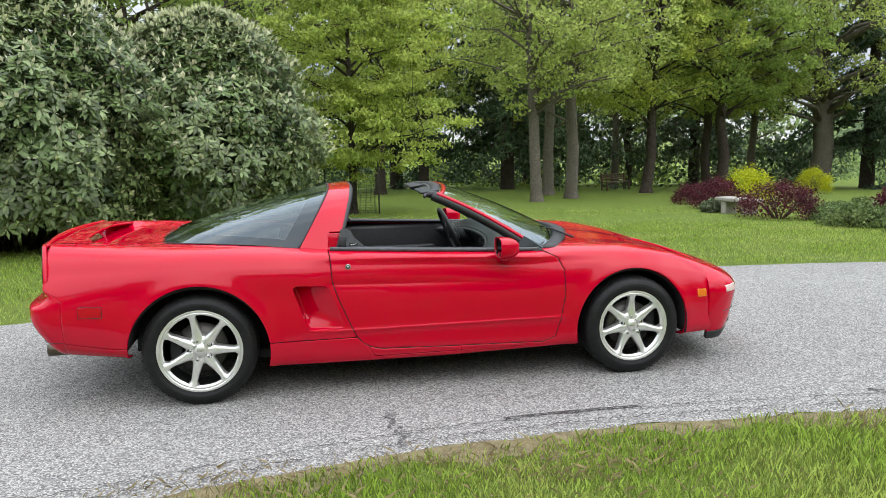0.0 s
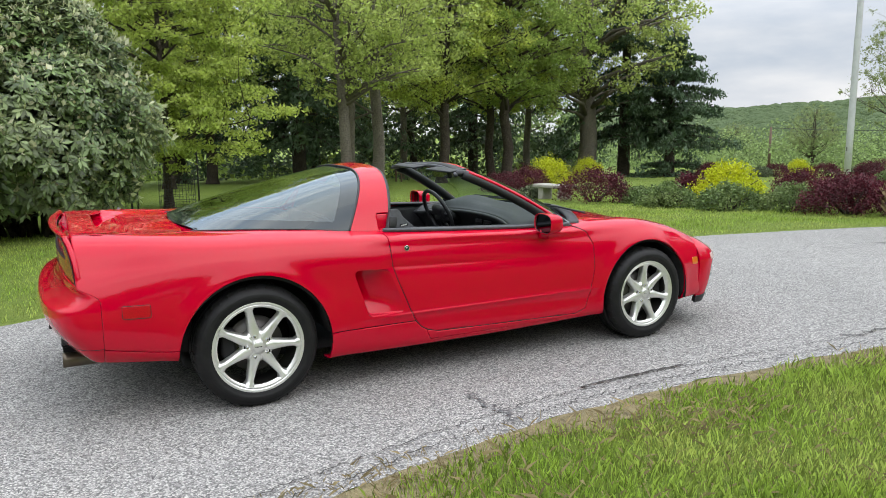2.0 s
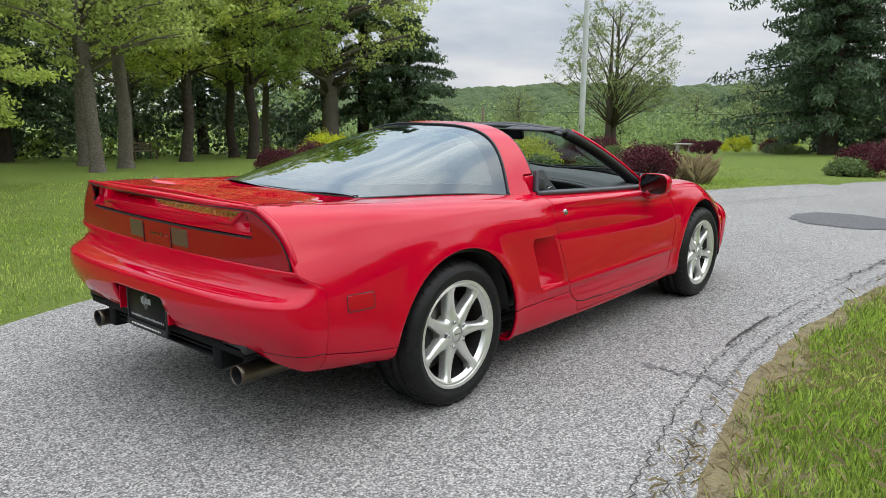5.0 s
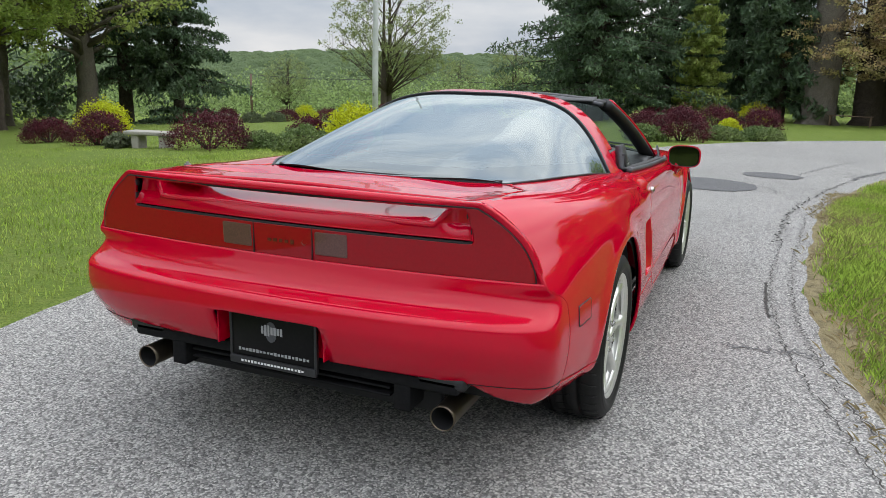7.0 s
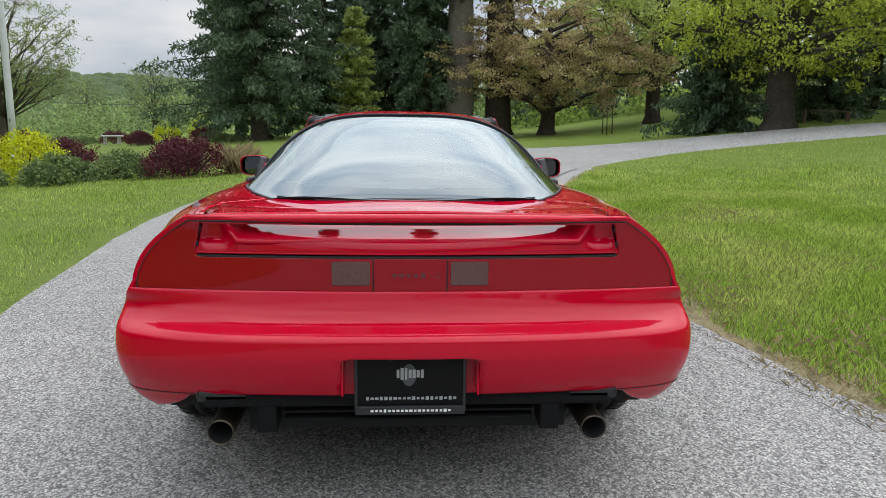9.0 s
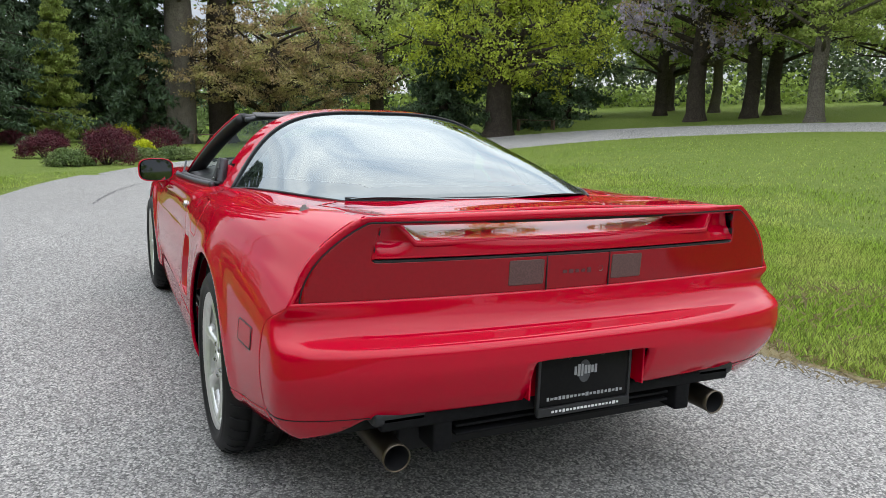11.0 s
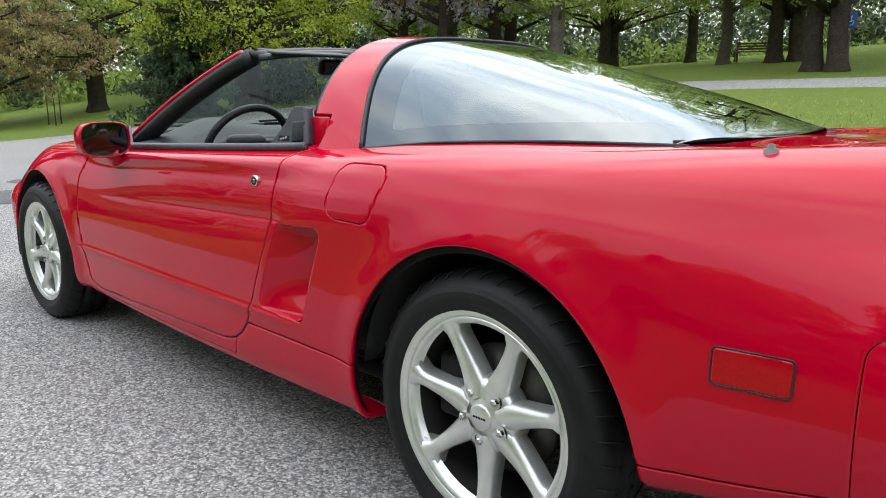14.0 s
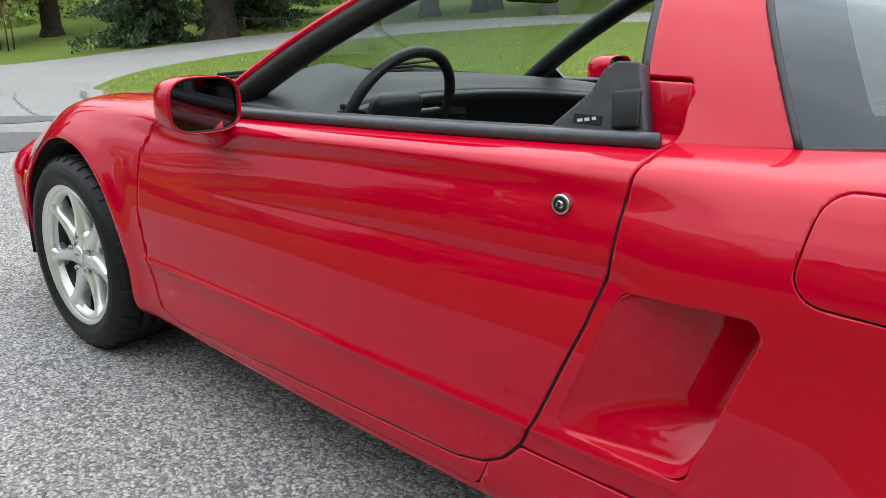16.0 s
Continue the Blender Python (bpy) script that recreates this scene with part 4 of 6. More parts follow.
part("centre_console", Geo().add(rounded(1.15, .22, .20, .05, 3, at=pose(.05, 0, .42))).add(rounded(.3, .22, .18, .05, 3, at=pose(.45, 0, .54, 0, 28, 0))), LEATHER, car, "black centre console")
part("gear_lever", Geo().add(tube([(.20, 0, .5), (.19, 0, .60)], .009, 8)).add(rounded(.045, .045, .05, .02, 3, at=pose(.19, 0, .62))), LEATHER, car, "black gear lever")


def dash_top(a, b):
    y = .68 * a
    hood = .055 * math.exp(-((y - .36) / .19) ** 2) * math.exp(-((b - .55) / .3) ** 2)
    return (.93 - .23 * a * a - .40 * b - .02 * math.cos(3 * a), y, .822 - .04 * a * a + .012 * math.sin(math.pi * b) + hood - .03 * smooth(.8, 1.0, b))


dt = Patch(dash_top, steps(1, -1, 50), steps(0, 1, 20))
db = part("dashboard", Geo(dt.pos, [q[::-1] for q in dt.polys]), DASH, car, "grey-black dashboard with a hooded binnacle", solid=.03)
face = Patch(lambda a, b: (dash_top(a, 1)[0] + .10 * b + .05 * math.sin(math.pi * b), .68 * a, dash_top(a, 1)[2] - .26 * b), steps(1, -1, 40), steps(0, 1, 12))
part("dashboard_face", Geo(face.pos, face.polys), DASH, db, solid=.02)
part("instrument_panel", rounded(.05, .30, .10, .02, at=pose(.60, .36, .755, 0, 12, 0)), SHADOW_BLACK, db, "dark instrument panel")
for y in (.06, -.06, -.58, .60):
    part("air_vent", Geo().add(rounded(.02, .09, .05, .008, at=pose(.53, y, .715))).add(rounded(.024, .08, .004, 0, at=pose(.525, y, .72))), SHADOW_BLACK, db)
sw = new("steering_wheel")
sw.parent, sw["label"] = car, "black three-spoke leather steering wheel"
sw.matrix_basis = pose(.36, .36, .76, 0, -24, 0)
ring = Geo()
for i in range(48):
    a = 2 * math.pi * i / 48
    for k in range(10):
        b = 2 * math.pi * k / 10
        r = .178 + .0145 * math.cos(b)
        ring.v.append((.0145 * math.sin(b), r * math.cos(a), r * math.sin(a)))
ring.f = [(i * 10 + k, ((i + 1) % 48) * 10 + k, ((i + 1) % 48) * 10 + (k + 1) % 10, i * 10 + (k + 1) % 10) for i in range(48) for k in range(10)]
part("wheel_rim", ring, LEATHER, sw)
part("airbag_pad", rounded(.06, .17, .13, .03, 3, at=pose(.02, 0, -.01)), LEATHER, sw)
for a in (0, 180, 250, 290):
    part("wheel_spoke", Geo().add(rounded(.02, .13, .03, .008, at=pose(0, .11, 0)), pose(.012, 0, -.01, a, 0, 0)), LEATHER, sw)
part("steering_column", tube([(.36, .36, .755), (.62, .36, .70)], .045, 12), SHADOW_BLACK, car)
part("indicator_stalk", tube([(.43, .36, .75), (.42, .50, .79)], .008, 6), SHADOW_BLACK, car)
rv = part("rear_view_mirror", rounded(.035, .23, .062, .018, 3, at=pose(.215, 0, 1.075, 0, -12, 0)), BLACK_TRIM, car, "black interior mirror")
part("mirror_face", rounded(.002, .205, .046, .0, at=pose(.196, 0, 1.071, 0, -12, 0)), MIRROR, rv, smooth=False)
part("mirror_stalk", tube([(.23, 0, 1.09), (.27, 0, 1.125)], .009, 6), BLACK_TRIM, rv)

# door mirrors, aerial
for s in (1, -1):
    g = Geo()
    n, m = 20, 14
    for i in range(-3, n + 1):
        f = max(i, 0) / n
        sc = (1 - (f) ** 3.2) ** .5 * .96 + .04 if i >= 0 else (.925, .94, .975)[i + 3]
        f = f if i >= 0 else (.10, -.02, -.035)[i + 3]
        for k in range(m * 2):
            a = 2 * math.pi * k / (m * 2)
            cy, cz = abs(math.cos(a)) ** .62 * (1 if math.cos(a) > 0 else -1), abs(math.sin(a)) ** .62 * (1 if math.sin(a) > 0 else -1)
            g.v.append((.12 * f - .01, .087 * sc * cy, .060 * sc * cz))
    w = m * 2
    g.f = [(i * w + k, (i + 1) * w + k, (i + 1) * w + (k + 1) % w, i * w + (k + 1) % w) for i in range(n + 3) for k in range(w)]
    at = pose(.43, s * .876, .820, 0, 0, 0)
    dm = part("door_mirror", g if s > 0 else g, RED, car, "red door mirror housing", at=at)
    part("mirror_glass", Geo([(.003, .0795 * cy, .0545 * cz) for cy, cz in ((math.copysign(abs(math.cos(2 * math.pi * k / 32)) ** .5, math.cos(2 * math.pi * k / 32)), math.copysign(abs(math.sin(2 * math.pi * k / 32)) ** .5, math.sin(2 * math.pi * k / 32))) for k in range(32))], [tuple(range(32))]), MIRROR, dm, "mirror glass", smooth=False, at=pose(.006, 0, 0, 0, 2, -8 * s))
    part("mirror_rim", tube([(-.006, .0795 * math.copysign(abs(math.cos(2 * math.pi * k / 32)) ** .55, math.cos(2 * math.pi * k / 32)), .0545 * math.copysign(abs(math.sin(2 * math.pi * k / 32)) ** .55, math.sin(2 * math.pi * k / 32))) for k in range(33)], .0025, 6, caps=False), BLACK_TRIM, dm, "black mirror rim")
    part("mirror_foot", tube([(.03, -s * .028, -.045), (.034, -s * .045, -.066), (.032, -s * .058, -.084)], [.026, .022, .029], 12, 1.4), RED, dm, "red mirror foot")
an = part("aerial", Geo().add(lathe([(0, .019), (.0055, .019), (.0065, .011), (.012, .012), (.013, .003), (.018, 0), (.018, -.02)], 18), pose(-1.751, .669, .876, 90, 0, 0)), STEEL, car, "short chrome aerial tip")


# ---- the grounds ----
def ease(x, w):
    """max(0, x) with a soft start of width w."""
    return 0.0 if x <= 0 else (x * x / (2 * w) if x < w else x - w / 2)


def ground_z(x, y):
    z = -.050 * ease(y - 1.2, 2) - .022 * ease(x - 1.5, 4) * smooth(-22, -8, y) + (.090 - .02 * smooth(8, 30, x)) * ease(-y - 4, 5)
    return max(z, -7.5)


GRASS = mat("lawn", (.160, .235, .038), .85, spec=.15, grain=[(.35, (.215, .275, .055), .7), (2.2, (.110, .185, .026), .6), (9, (.25, .29, .075), .6), (45, (.070, .125, .016), .75), (110, (.26, .34, .07), .5)], bump=(70, 1.0, .05))
STRAW_BED = mat("dry_verge", (.25, .215, .115), .9, spec=.1, grain=[(9, (.12, .10, .06), .8), (60, (.30, .25, .15), .7)], bump=(120, .9, .02))
BLADE = leafy("grass_blades", (.275, .395, .062), (.45, .51, .145), .55, .6, .5, .2)
STRAW = leafy("dry_grass", (.36, .29, .16), (.24, .20, .10), .2, .35, .7, .2)


def asphalt():
    """Pale worn chippings: each stone its own grey, dark gaps between, over slow stains."""
    m = mat("chip_asphalt", (.385, .378, .360), .9, spec=.2, grain=[(.45, (.325, .319, .304), .7), (4, (.345, .337, .320), .5)])
    n, l = m.node_tree.nodes, m.node_tree.links
    b = n["Principled BSDF"]
    base = b.inputs["Base Color"].links[0].from_socket
    co = n.new("ShaderNodeTexCoord")
    warp = n.new("ShaderNodeTexNoise")
    warp.inputs["Scale"].default_value = 40
    l.new(co.outputs["Object"], warp.inputs["Vector"])
    shift = n.new("ShaderNodeVectorMath")
    shift.operation = "SCALE"
    shift.inputs["Scale"].default_value = .02
    l.new(warp.outputs["Color"], shift.inputs[0])
    place = n.new("ShaderNodeVectorMath")
    l.new(co.outputs["Object"], place.inputs[0])
    l.new(shift.outputs[0], place.inputs[1])
    stone = n.new("ShaderNodeTexVoronoi")
    stone.inputs["Scale"].default_value = 125
    l.new(place.outputs[0], stone.inputs["Vector"])
    tone = n.new("ShaderNodeSeparateColor")
    l.new(stone.outputs["Color"], tone.inputs[0])
    ramp = n.new("ShaderNodeValToRGB")
    ramp.color_ramp.elements[0].position, ramp.color_ramp.elements[0].color = .0, (.38, .38, .39, 1)
    ramp.color_ramp.elements[1].position, ramp.color_ramp.elements[1].color = 1.0, (1.50, 1.49, 1.46, 1)
    mid = ramp.color_ramp.elements.new(.55)
    mid.color = (.93, .93, .93, 1)
    l.new(tone.outputs[0], ramp.inputs[0])
    gap = n.new("ShaderNodeMapRange")
    gap.inputs["From Min"].default_value, gap.inputs["From Max"].default_value = .35, .75
    gap.inputs["To Min"].default_value, gap.inputs["To Max"].default_value = 1.0, .55
    l.new(stone.outputs["Distance"], gap.inputs["Value"])
    for factor in (ramp.outputs[0], gap.outputs[0]):
        mx = n.new("ShaderNodeMix")
        mx.data_type, mx.blend_type = "RGBA", "MULTIPLY"
        mx.inputs["Factor"].default_value = 1.0
        l.new(base, mx.inputs["A"])
        l.new(factor, mx.inputs["B"])
        base = mx.outputs["Result"]
    l.new(base, b.inputs["Base Color"])
    bn = n.new("ShaderNodeBump")
    bn.invert = True
    bn.inputs["Strength"].default_value, bn.inputs["Distance"].default_value = .7, .004
    l.new(stone.outputs["Distance"], bn.inputs["Height"])
    l.new(bn.outputs[0], b.inputs["Normal"])
    return m


ASPHALT = asphalt()
TAR = mat("dark_tar", (.075, .075, .078), .8, grain=[(40, (.13, .13, .13), .8)], bump=(200, .7, .006))
CRACK = mat("crack_shadow", (.045, .042, .038), .95)

g = Geo()
xs = sorted(set(list(range(-300, -40, 20)) + [x * 1.0 for x in range(-40, 61)] + list(range(60, 420, 20))))
ys = sorted(set(list(range(-300, -50, 20)) + [y * 1.0 for y in range(-50, 51)] + list(range(50, 420, 20))))
for x in xs:
    for y in ys:
        g.v.append((x, y, ground_z(x, y) - .012 + .03 * noise.noise((x * .21, y * .21, 0)) * smooth(4, 12, abs(y))))
n = len(ys)
g.f = [(i * n + j, (i + 1) * n + j, (i + 1) * n + j + 1, i * n + j + 1) for i in range(len(xs) - 1) for j in range(n - 1)]
tagged(part("ground", g, GRASS), kind="structure")


def spline(pts, per=10):
    out = []
    p = [pts[0]] + list(pts) + [pts[-1]]
    for i in range(1, len(p) - 2):
        for k in range(per):
            t = k / per
            out.append(tuple(.5 * (2 * p[i][c] + (p[i + 1][c] - p[i - 1][c]) * t + (2 * p[i - 1][c] - 5 * p[i][c] + 4 * p[i + 1][c] - p[i + 2][c]) * t * t
                             + (3 * p[i][c] - p[i - 1][c] - 3 * p[i + 1][c] + p[i + 2][c]) * t**3) for c in range(2)))
    out.append(pts[-1])
    return out


INNER = spline([(-22, -17), (-14, -9), (-8, -4.9), (-4, -2.75), (-1.3, -1.92), (0.4, -1.62), (2.42, -1.68), (5.08, -1.97), (9.1, -3.06), (13.24, -4.98), (16.53, -7.96), (17.17, -11.2), (15.36, -14.68), (10.76, -17.66), (4.54, -19.01), (-6, -20.2), (-22, -21)], 16)
OUTER = spline([(-26, -13), (-15, -4), (-9, -0.6), (-5, 0.95), (-2.9, 1.5), (-0.9, 2.15), (3.84, 2.57), (7.97, 2.24), (11.93, 1.26), (16.83, -0.83), (21.59, -4.75), (23.59, -10.22), (21.29, -15.55), (14.04, -19.67), (6.18, -21.55), (-6, -23.4), (-22, -24.5)], 16)
road = Geo()
cross = 12
for k, (a, b) in enumerate(zip(INNER, OUTER)):
    wob = .05 * noise.noise((k * .31, 0, 2)) + .03 * noise.noise((k * 1.3, 0, 5))
    for c in range(cross + 1):
        t = c / cross
        x, y = a[0] + (b[0] - a[0]) * t, a[1] + (b[1] - a[1]) * t
        if c == 0:
            y += wob
        if c == cross:
            y += .5 * wob
        far = abs(x) > 12 or y < -12
        road.v.append((x, y, ground_z(x, y) + ((.045 if far else .004) if 0 < c < cross else (-.035 if far else -.008))))
road.f = [(i * (cross + 1) + c, (i + 1) * (cross + 1) + c, (i + 1) * (cross + 1) + c + 1, i * (cross + 1) + c + 1)[::-1] for i in range(len(INNER) - 1) for c in range(cross)]
road.f = [q[::-1] for q in road.f]
tagged(part("road", road, ASPHALT), "pale worn chip-seal drive", kind="structure")


def strip(path, width, z, seed, jag=.02):
    """A thin uneven band lying on the road."""
    rnd, g = random.Random(seed), Geo()
    for i, (x, y) in enumerate(path):
        a, b = path[max(i - 1, 0)], path[min(i + 1, len(path) - 1)]
        d = Vector((b[0] - a[0], b[1] - a[1])).normalized()
        w = width * (rnd.uniform(.35, 1.0) if 0 < i < len(path) - 1 else .1)
        o = rnd.uniform(-jag, jag)
        px, py = x - d.y * o, y + d.x * o
        g.v += [(px - d.y * w, py + d.x * w, ground_z(px, py) + z), (px + d.y * w, py - d.x * w, ground_z(px, py) + z)]
    g.f = [(2 * i, 2 * i + 1, 2 * i + 3, 2 * i + 2) for i in range(len(path) - 1)]
    return g


def along(t0, t1, off, m=60):
    """Points along the drive's inner edge, off metres into the road, between two x."""
    pts = [(x, y + off) for x, y in INNER if t0 <= x <= t1 and y > -9]
    dense = []
    for (x0, y0), (x1, y1) in zip(pts, pts[1:]):
        dense += [(x0 + (x1 - x0) * k / 5, y0 + (y1 - y0) * k / 5) for k in range(5)]
    return dense


for k, (t0, t1, off, w, jag) in enumerate(((-4.2, 5.6, .085, .0050, .022), (-3.4, 2.6, .20, .0042, .016), (.25, 1.15, .225, .010, .004), (2.4, 8.0, .24, .012, .04), (8, 13, .3, .03, .05), (-6.5, -2.4, .30, .004, .03))):
    tagged(part("road_crack", strip(along(t0, t1, off), w, .0085, 20 + k, jag), CRACK if w < .02 else TAR, smooth=False), kind="structure")
for k, path in enumerate(([(-.25, -1.2), (-.28, -1.35), (-.22, -1.5), (-.25, -1.66)], [(8.2, -1.75), (9.3, -2.0), (11.4, -2.65), (13.0, -3.4)], [(9.3, -2.0), (9.0, -2.3), (8.7, -2.6)], [(6.2, 1.15), (7.4, .95), (8.4, .72), (9.8, .3)], [(6.5, -.9), (6.2, -1.35), (5.7, -1.45)])):
    tagged(part("road_crack", strip(spline(path, 12), .012, .009, 40 + k, .03), TAR, smooth=False), kind="structure")
for cx, cy, rx, ry, sd in ((6.15, -.62, .72, .62, 1), (7.9, -1.40, .42, .40, 2), (21.6, -10.3, 1.4, .5, 3)):
    rnd = random.Random(sd)
    g = Geo([(cx, cy, ground_z(cx, cy) + .010)])
    for i in range(40):
        a = i * math.pi / 20
        r = 1 + .12 * noise.noise((math.cos(a) * 2, math.sin(a) * 2, sd)) + rnd.uniform(-.03, .03)
        x, y = cx + rx * r * math.cos(a) + .25 * ry * math.sin(a), cy + ry * r * math.sin(a) - .12 * rx * math.cos(a)
        g.v.append((x, y, ground_z(x, y) + .010))
    g.f = [(0, 1 + i, 1 + (i + 1) % 40) for i in range(40)]
    tagged(part("road_patch", g, TAR, smooth=False), "dark tar patch in the drive", kind="structure")

# dry verge along the lawn's edge
verge = Geo()
pts = along(-6, 13, -.02)
for i, (x, y) in enumerate(pts):
    w = .05 + .26 * max(0, noise.noise((x * 1.7, 3, 0)) + .30 + .3 * noise.noise((x * 6, 1, 0))) * (1.5 if -3.0 < x < 1.2 else .8)
    verge.v += [(x, y + .03, ground_z(x, y) - .009), (x, y - .4 * w, ground_z(x, y) - .005), (x + .02 * noise.noise((x * 7, 0, 0)), y - w, ground_z(x, y) - .010)]
verge.f = [(3 * i + k, 3 * i + k + 1, 3 * i + k + 4, 3 * i + k + 3) for i in range(len(pts) - 1) for k in range(2)]
tagged(part("verge", verge, STRAW_BED), kind="structure")


def cloud_mesh(name, verts, per, material, parent=None, label="", kind=""):
    """A mesh of many like polygons of `per` corners from an array of corners."""
    verts = np.asarray(verts, dtype=np.float32).reshape(-1, 3)
    k = len(verts) // per
    me = bpy.data.meshes.new(name)
    me.vertices.add(len(verts))
    me.vertices.foreach_set("co", verts.ravel())
    me.loops.add(len(verts))
    me.loops.foreach_set("vertex_index", np.arange(len(verts), dtype=np.int32))
    me.polygons.add(k)
    me.polygons.foreach_set("loop_start", np.arange(k, dtype=np.int32) * per)
    me.update(calc_edges=True)
    me.materials.append(material)
    ob = new(name, me)
    ob.parent = parent
    if label:
        ob["label"] = label
    if kind:
        ob["kind"] = kind
    return ob


def inner_y(x):
    best = min(INNER, key=lambda p: abs(p[0] - x) + (50 if p[1] < -9 else 0))
    return best[1]


_edge_x = np.linspace(-8, 16, 200)
_edge_y = np.array([inner_y(x) for x in _edge_x])
ground_v = np.vectorize(ground_z)


def blades(count, x0, x1, y0, y1, h, w, seed, keep=None, lean=.5):
    """Grass blades: each a bent strip of four corners ending in a point."""
    r = np.random.RandomState(seed)
    x, y = r.uniform(x0, x1, count), r.uniform(y0, y1, count)
    if keep is not None:
        ok = keep(x, y, r)
        x, y = x[ok], y[ok]
    rim = np.minimum(np.minimum(x - x0, x1 - x), np.minimum(y - y0, y1 - y))
    ok = r.rand(len(x)) < np.clip(rim / (.16 * (y1 - y0) + .25), 0, 1) + (.0 if x1 - x0 > 2 else 1)
    x, y = x[ok], y[ok]
    z = ground_v(x, y) - .012
    patch = .55 + .9 * np.array([max(0, .5 + .8 * noise.noise((a * .9, b * .9, seed))) for a, b in zip(x, y)])
    hh = h * r.uniform(.45, 1.15, len(x)) * patch
    a, b = r.uniform(0, 2 * np.pi, len(x)), r.uniform(0, 2 * np.pi, len(x))
    dx, dy = np.cos(a) * w * .5, np.sin(a) * w * .5
    lx, ly = np.cos(b) * hh * lean * r.uniform(.2, 1.2, len(x)), np.sin(b) * hh * lean * r.uniform(.2, 1.2, len(x))
    p = np.stack([np.stack([x - dx, y - dy, z], 1), np.stack([x + dx, y + dy, z], 1), np.stack([x + .35 * lx + .8 * dx, y + .35 * ly + .8 * dy, z + .6 * hh], 1), np.stack([x + lx, y + ly, z + hh * .95], 1)], 1)
    return p


near_edge = lambda x, y, r: y < np.interp(x, _edge_x, _edge_y) - .02 - .12 * r.rand(len(x)) - .20 * np.maximum(0, np.sin(x * 2.3) + np.sin(x * 5.1 + 1)) * r.rand(len(x))
tagged(cloud_mesh("lawn_grass", np.concatenate([blades(260000, -5.5, 7.5, -6.2, -1.0, .058, .0046, 1, near_edge), blades(45000, 2.0, 11.5, -9.0, -1.2, .06, .007, 2, near_edge), blades(30000, -11, 0, -9, -1, .06, .008, 5, near_edge)]), 4, BLADE), "short green lawn grass beside the drive", "grass", kind="stuff")
far_lawn = lambda x, y, r: (y < np.interp(x, _edge_x, _edge_y) - .1) & (r.rand(len(x)) < 1.15 + y / 15)
tagged(cloud_mesh("lawn_grass", blades(120000, -9, 17.5, -18, 0, .045, .013, 3, far_lawn), 4, BLADE), "green lawn grass inside the drive's loop", "grass", kind="stuff")
_ox = np.array([p[0] for p in OUTER if p[1] > -9.5 and p[0] > -16])
_oy = np.array([p[1] for p in OUTER if p[1] > -9.5 and p[0] > -16])
over = lambda x, y, r: y > np.interp(x, _ox, _oy) + .06 + .08 * r.rand(len(x))
tagged(cloud_mesh("lawn_grass", np.concatenate([blades(120000, -9, 13, .2, 9.5, .042, .0062, 4, over), blades(60000, -12, 18, 3, 16, .042, .009, 6, over)]), 4, BLADE), "mown lawn grass across the drive", "grass", kind="stuff")
stray = lambda x, y, r: near_edge(x, y, r) & (r.rand(len(x)) < .5)
dry = lambda x, y, r: (np.abs(y - np.interp(x, _edge_x, _edge_y) + .12 + .12 * np.sin(x * 2.1)) < .20 + .12 * np.sin(x * 3.3)) & (r.rand(len(x)) < .8)
tagged(cloud_mesh("dry_grass", np.concatenate([blades(44000, -4.5, 6.5, -3.4, -1.6, .040, .0035, 7, dry, 1.8), blades(16000, -3.5, 5.5, -4.2, -1.6, .05, .0035, 8, stray, 1.4)]), 4, STRAW), "dry straw-coloured grass at the verge", "grass", kind="stuff")


# ---- trees and shrubs ----
BARK = mat("grey_bark", (.165, .145, .120), .9, spec=.1, grain=[(3, (.22, .20, .17), .6), (24, (.085, .072, .060), .8)], bump=(18, 1.0, .05))
BARK_DARK = mat("dark_bark", (.070, .057, .047), .9, spec=.1, grain=[(5, (.11, .092, .075), .6), (30, (.025, .02, .016), .7)], bump=(20, 1.0, .05))
TWIG = mat("twig_bark", (.085, .070, .055), .9, spec=.1, grain=[(20, (.05, .04, .03), .6)])
L_SPRING = leafy("spring_leaves", (.44, .51, .150), (.34, .43, .115), .6, .4)
L_YELLOW = leafy("yellow_green_leaves", (.49, .55, .120), (.38, .46, .095), .6, .4)
L_GREEN = leafy("mid_green_leaves", (.28, .38, .090), (.34, .43, .105), .58)
L_MAPLE = leafy("maple_leaves", (.42, .50, .115), (.32, .41, .085), .55, .4)
L_GOLD = leafy("golden_green_leaves", (.44, .50, .070), (.29, .36, .050), .55, .5)
L_DARK = leafy("conifer_needles_and_shaded_leaves", (.072, .120, .062), (.108, .160, .082), .25, .4)
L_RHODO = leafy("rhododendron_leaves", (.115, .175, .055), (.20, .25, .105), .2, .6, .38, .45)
L_RHODO_TIP = leafy("pale_rhododendron_shoots", (.66, .65, .46), (.46, .50, .26), .35, .4, .45, .4)
L_CHERRY = leafy("bronze_leaves", (.41, .30, .165), (.42, .41, .15), .55, .45)
L_RED = leafy("barberry_leaves", (.10, .016, .026), (.065, .012, .020), .25, .5)
L_LIME = leafy("lime_leaves", (.56, .58, .022), (.40, .48, .02), .4, .3)
L_BOX = leafy("box_leaves", (.125, .185, .060), (.19, .24, .08), .25, .45)
L_SAGE = leafy("sage_leaves", (.13, .155, .085), (.10, .13, .06), .2, .35)
L_MAUVE = leafy("mauve_blossom", (.52, .46, .58), (.38, .32, .42), .4, .3)
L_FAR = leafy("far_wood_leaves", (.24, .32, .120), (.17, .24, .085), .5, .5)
# leaf colour darkened to stand for the shade deep under the trees
L_SHADE = leafy("shade_coloured_leaves", (.060, .090, .045), (.13, .17, .070), .3, .5)
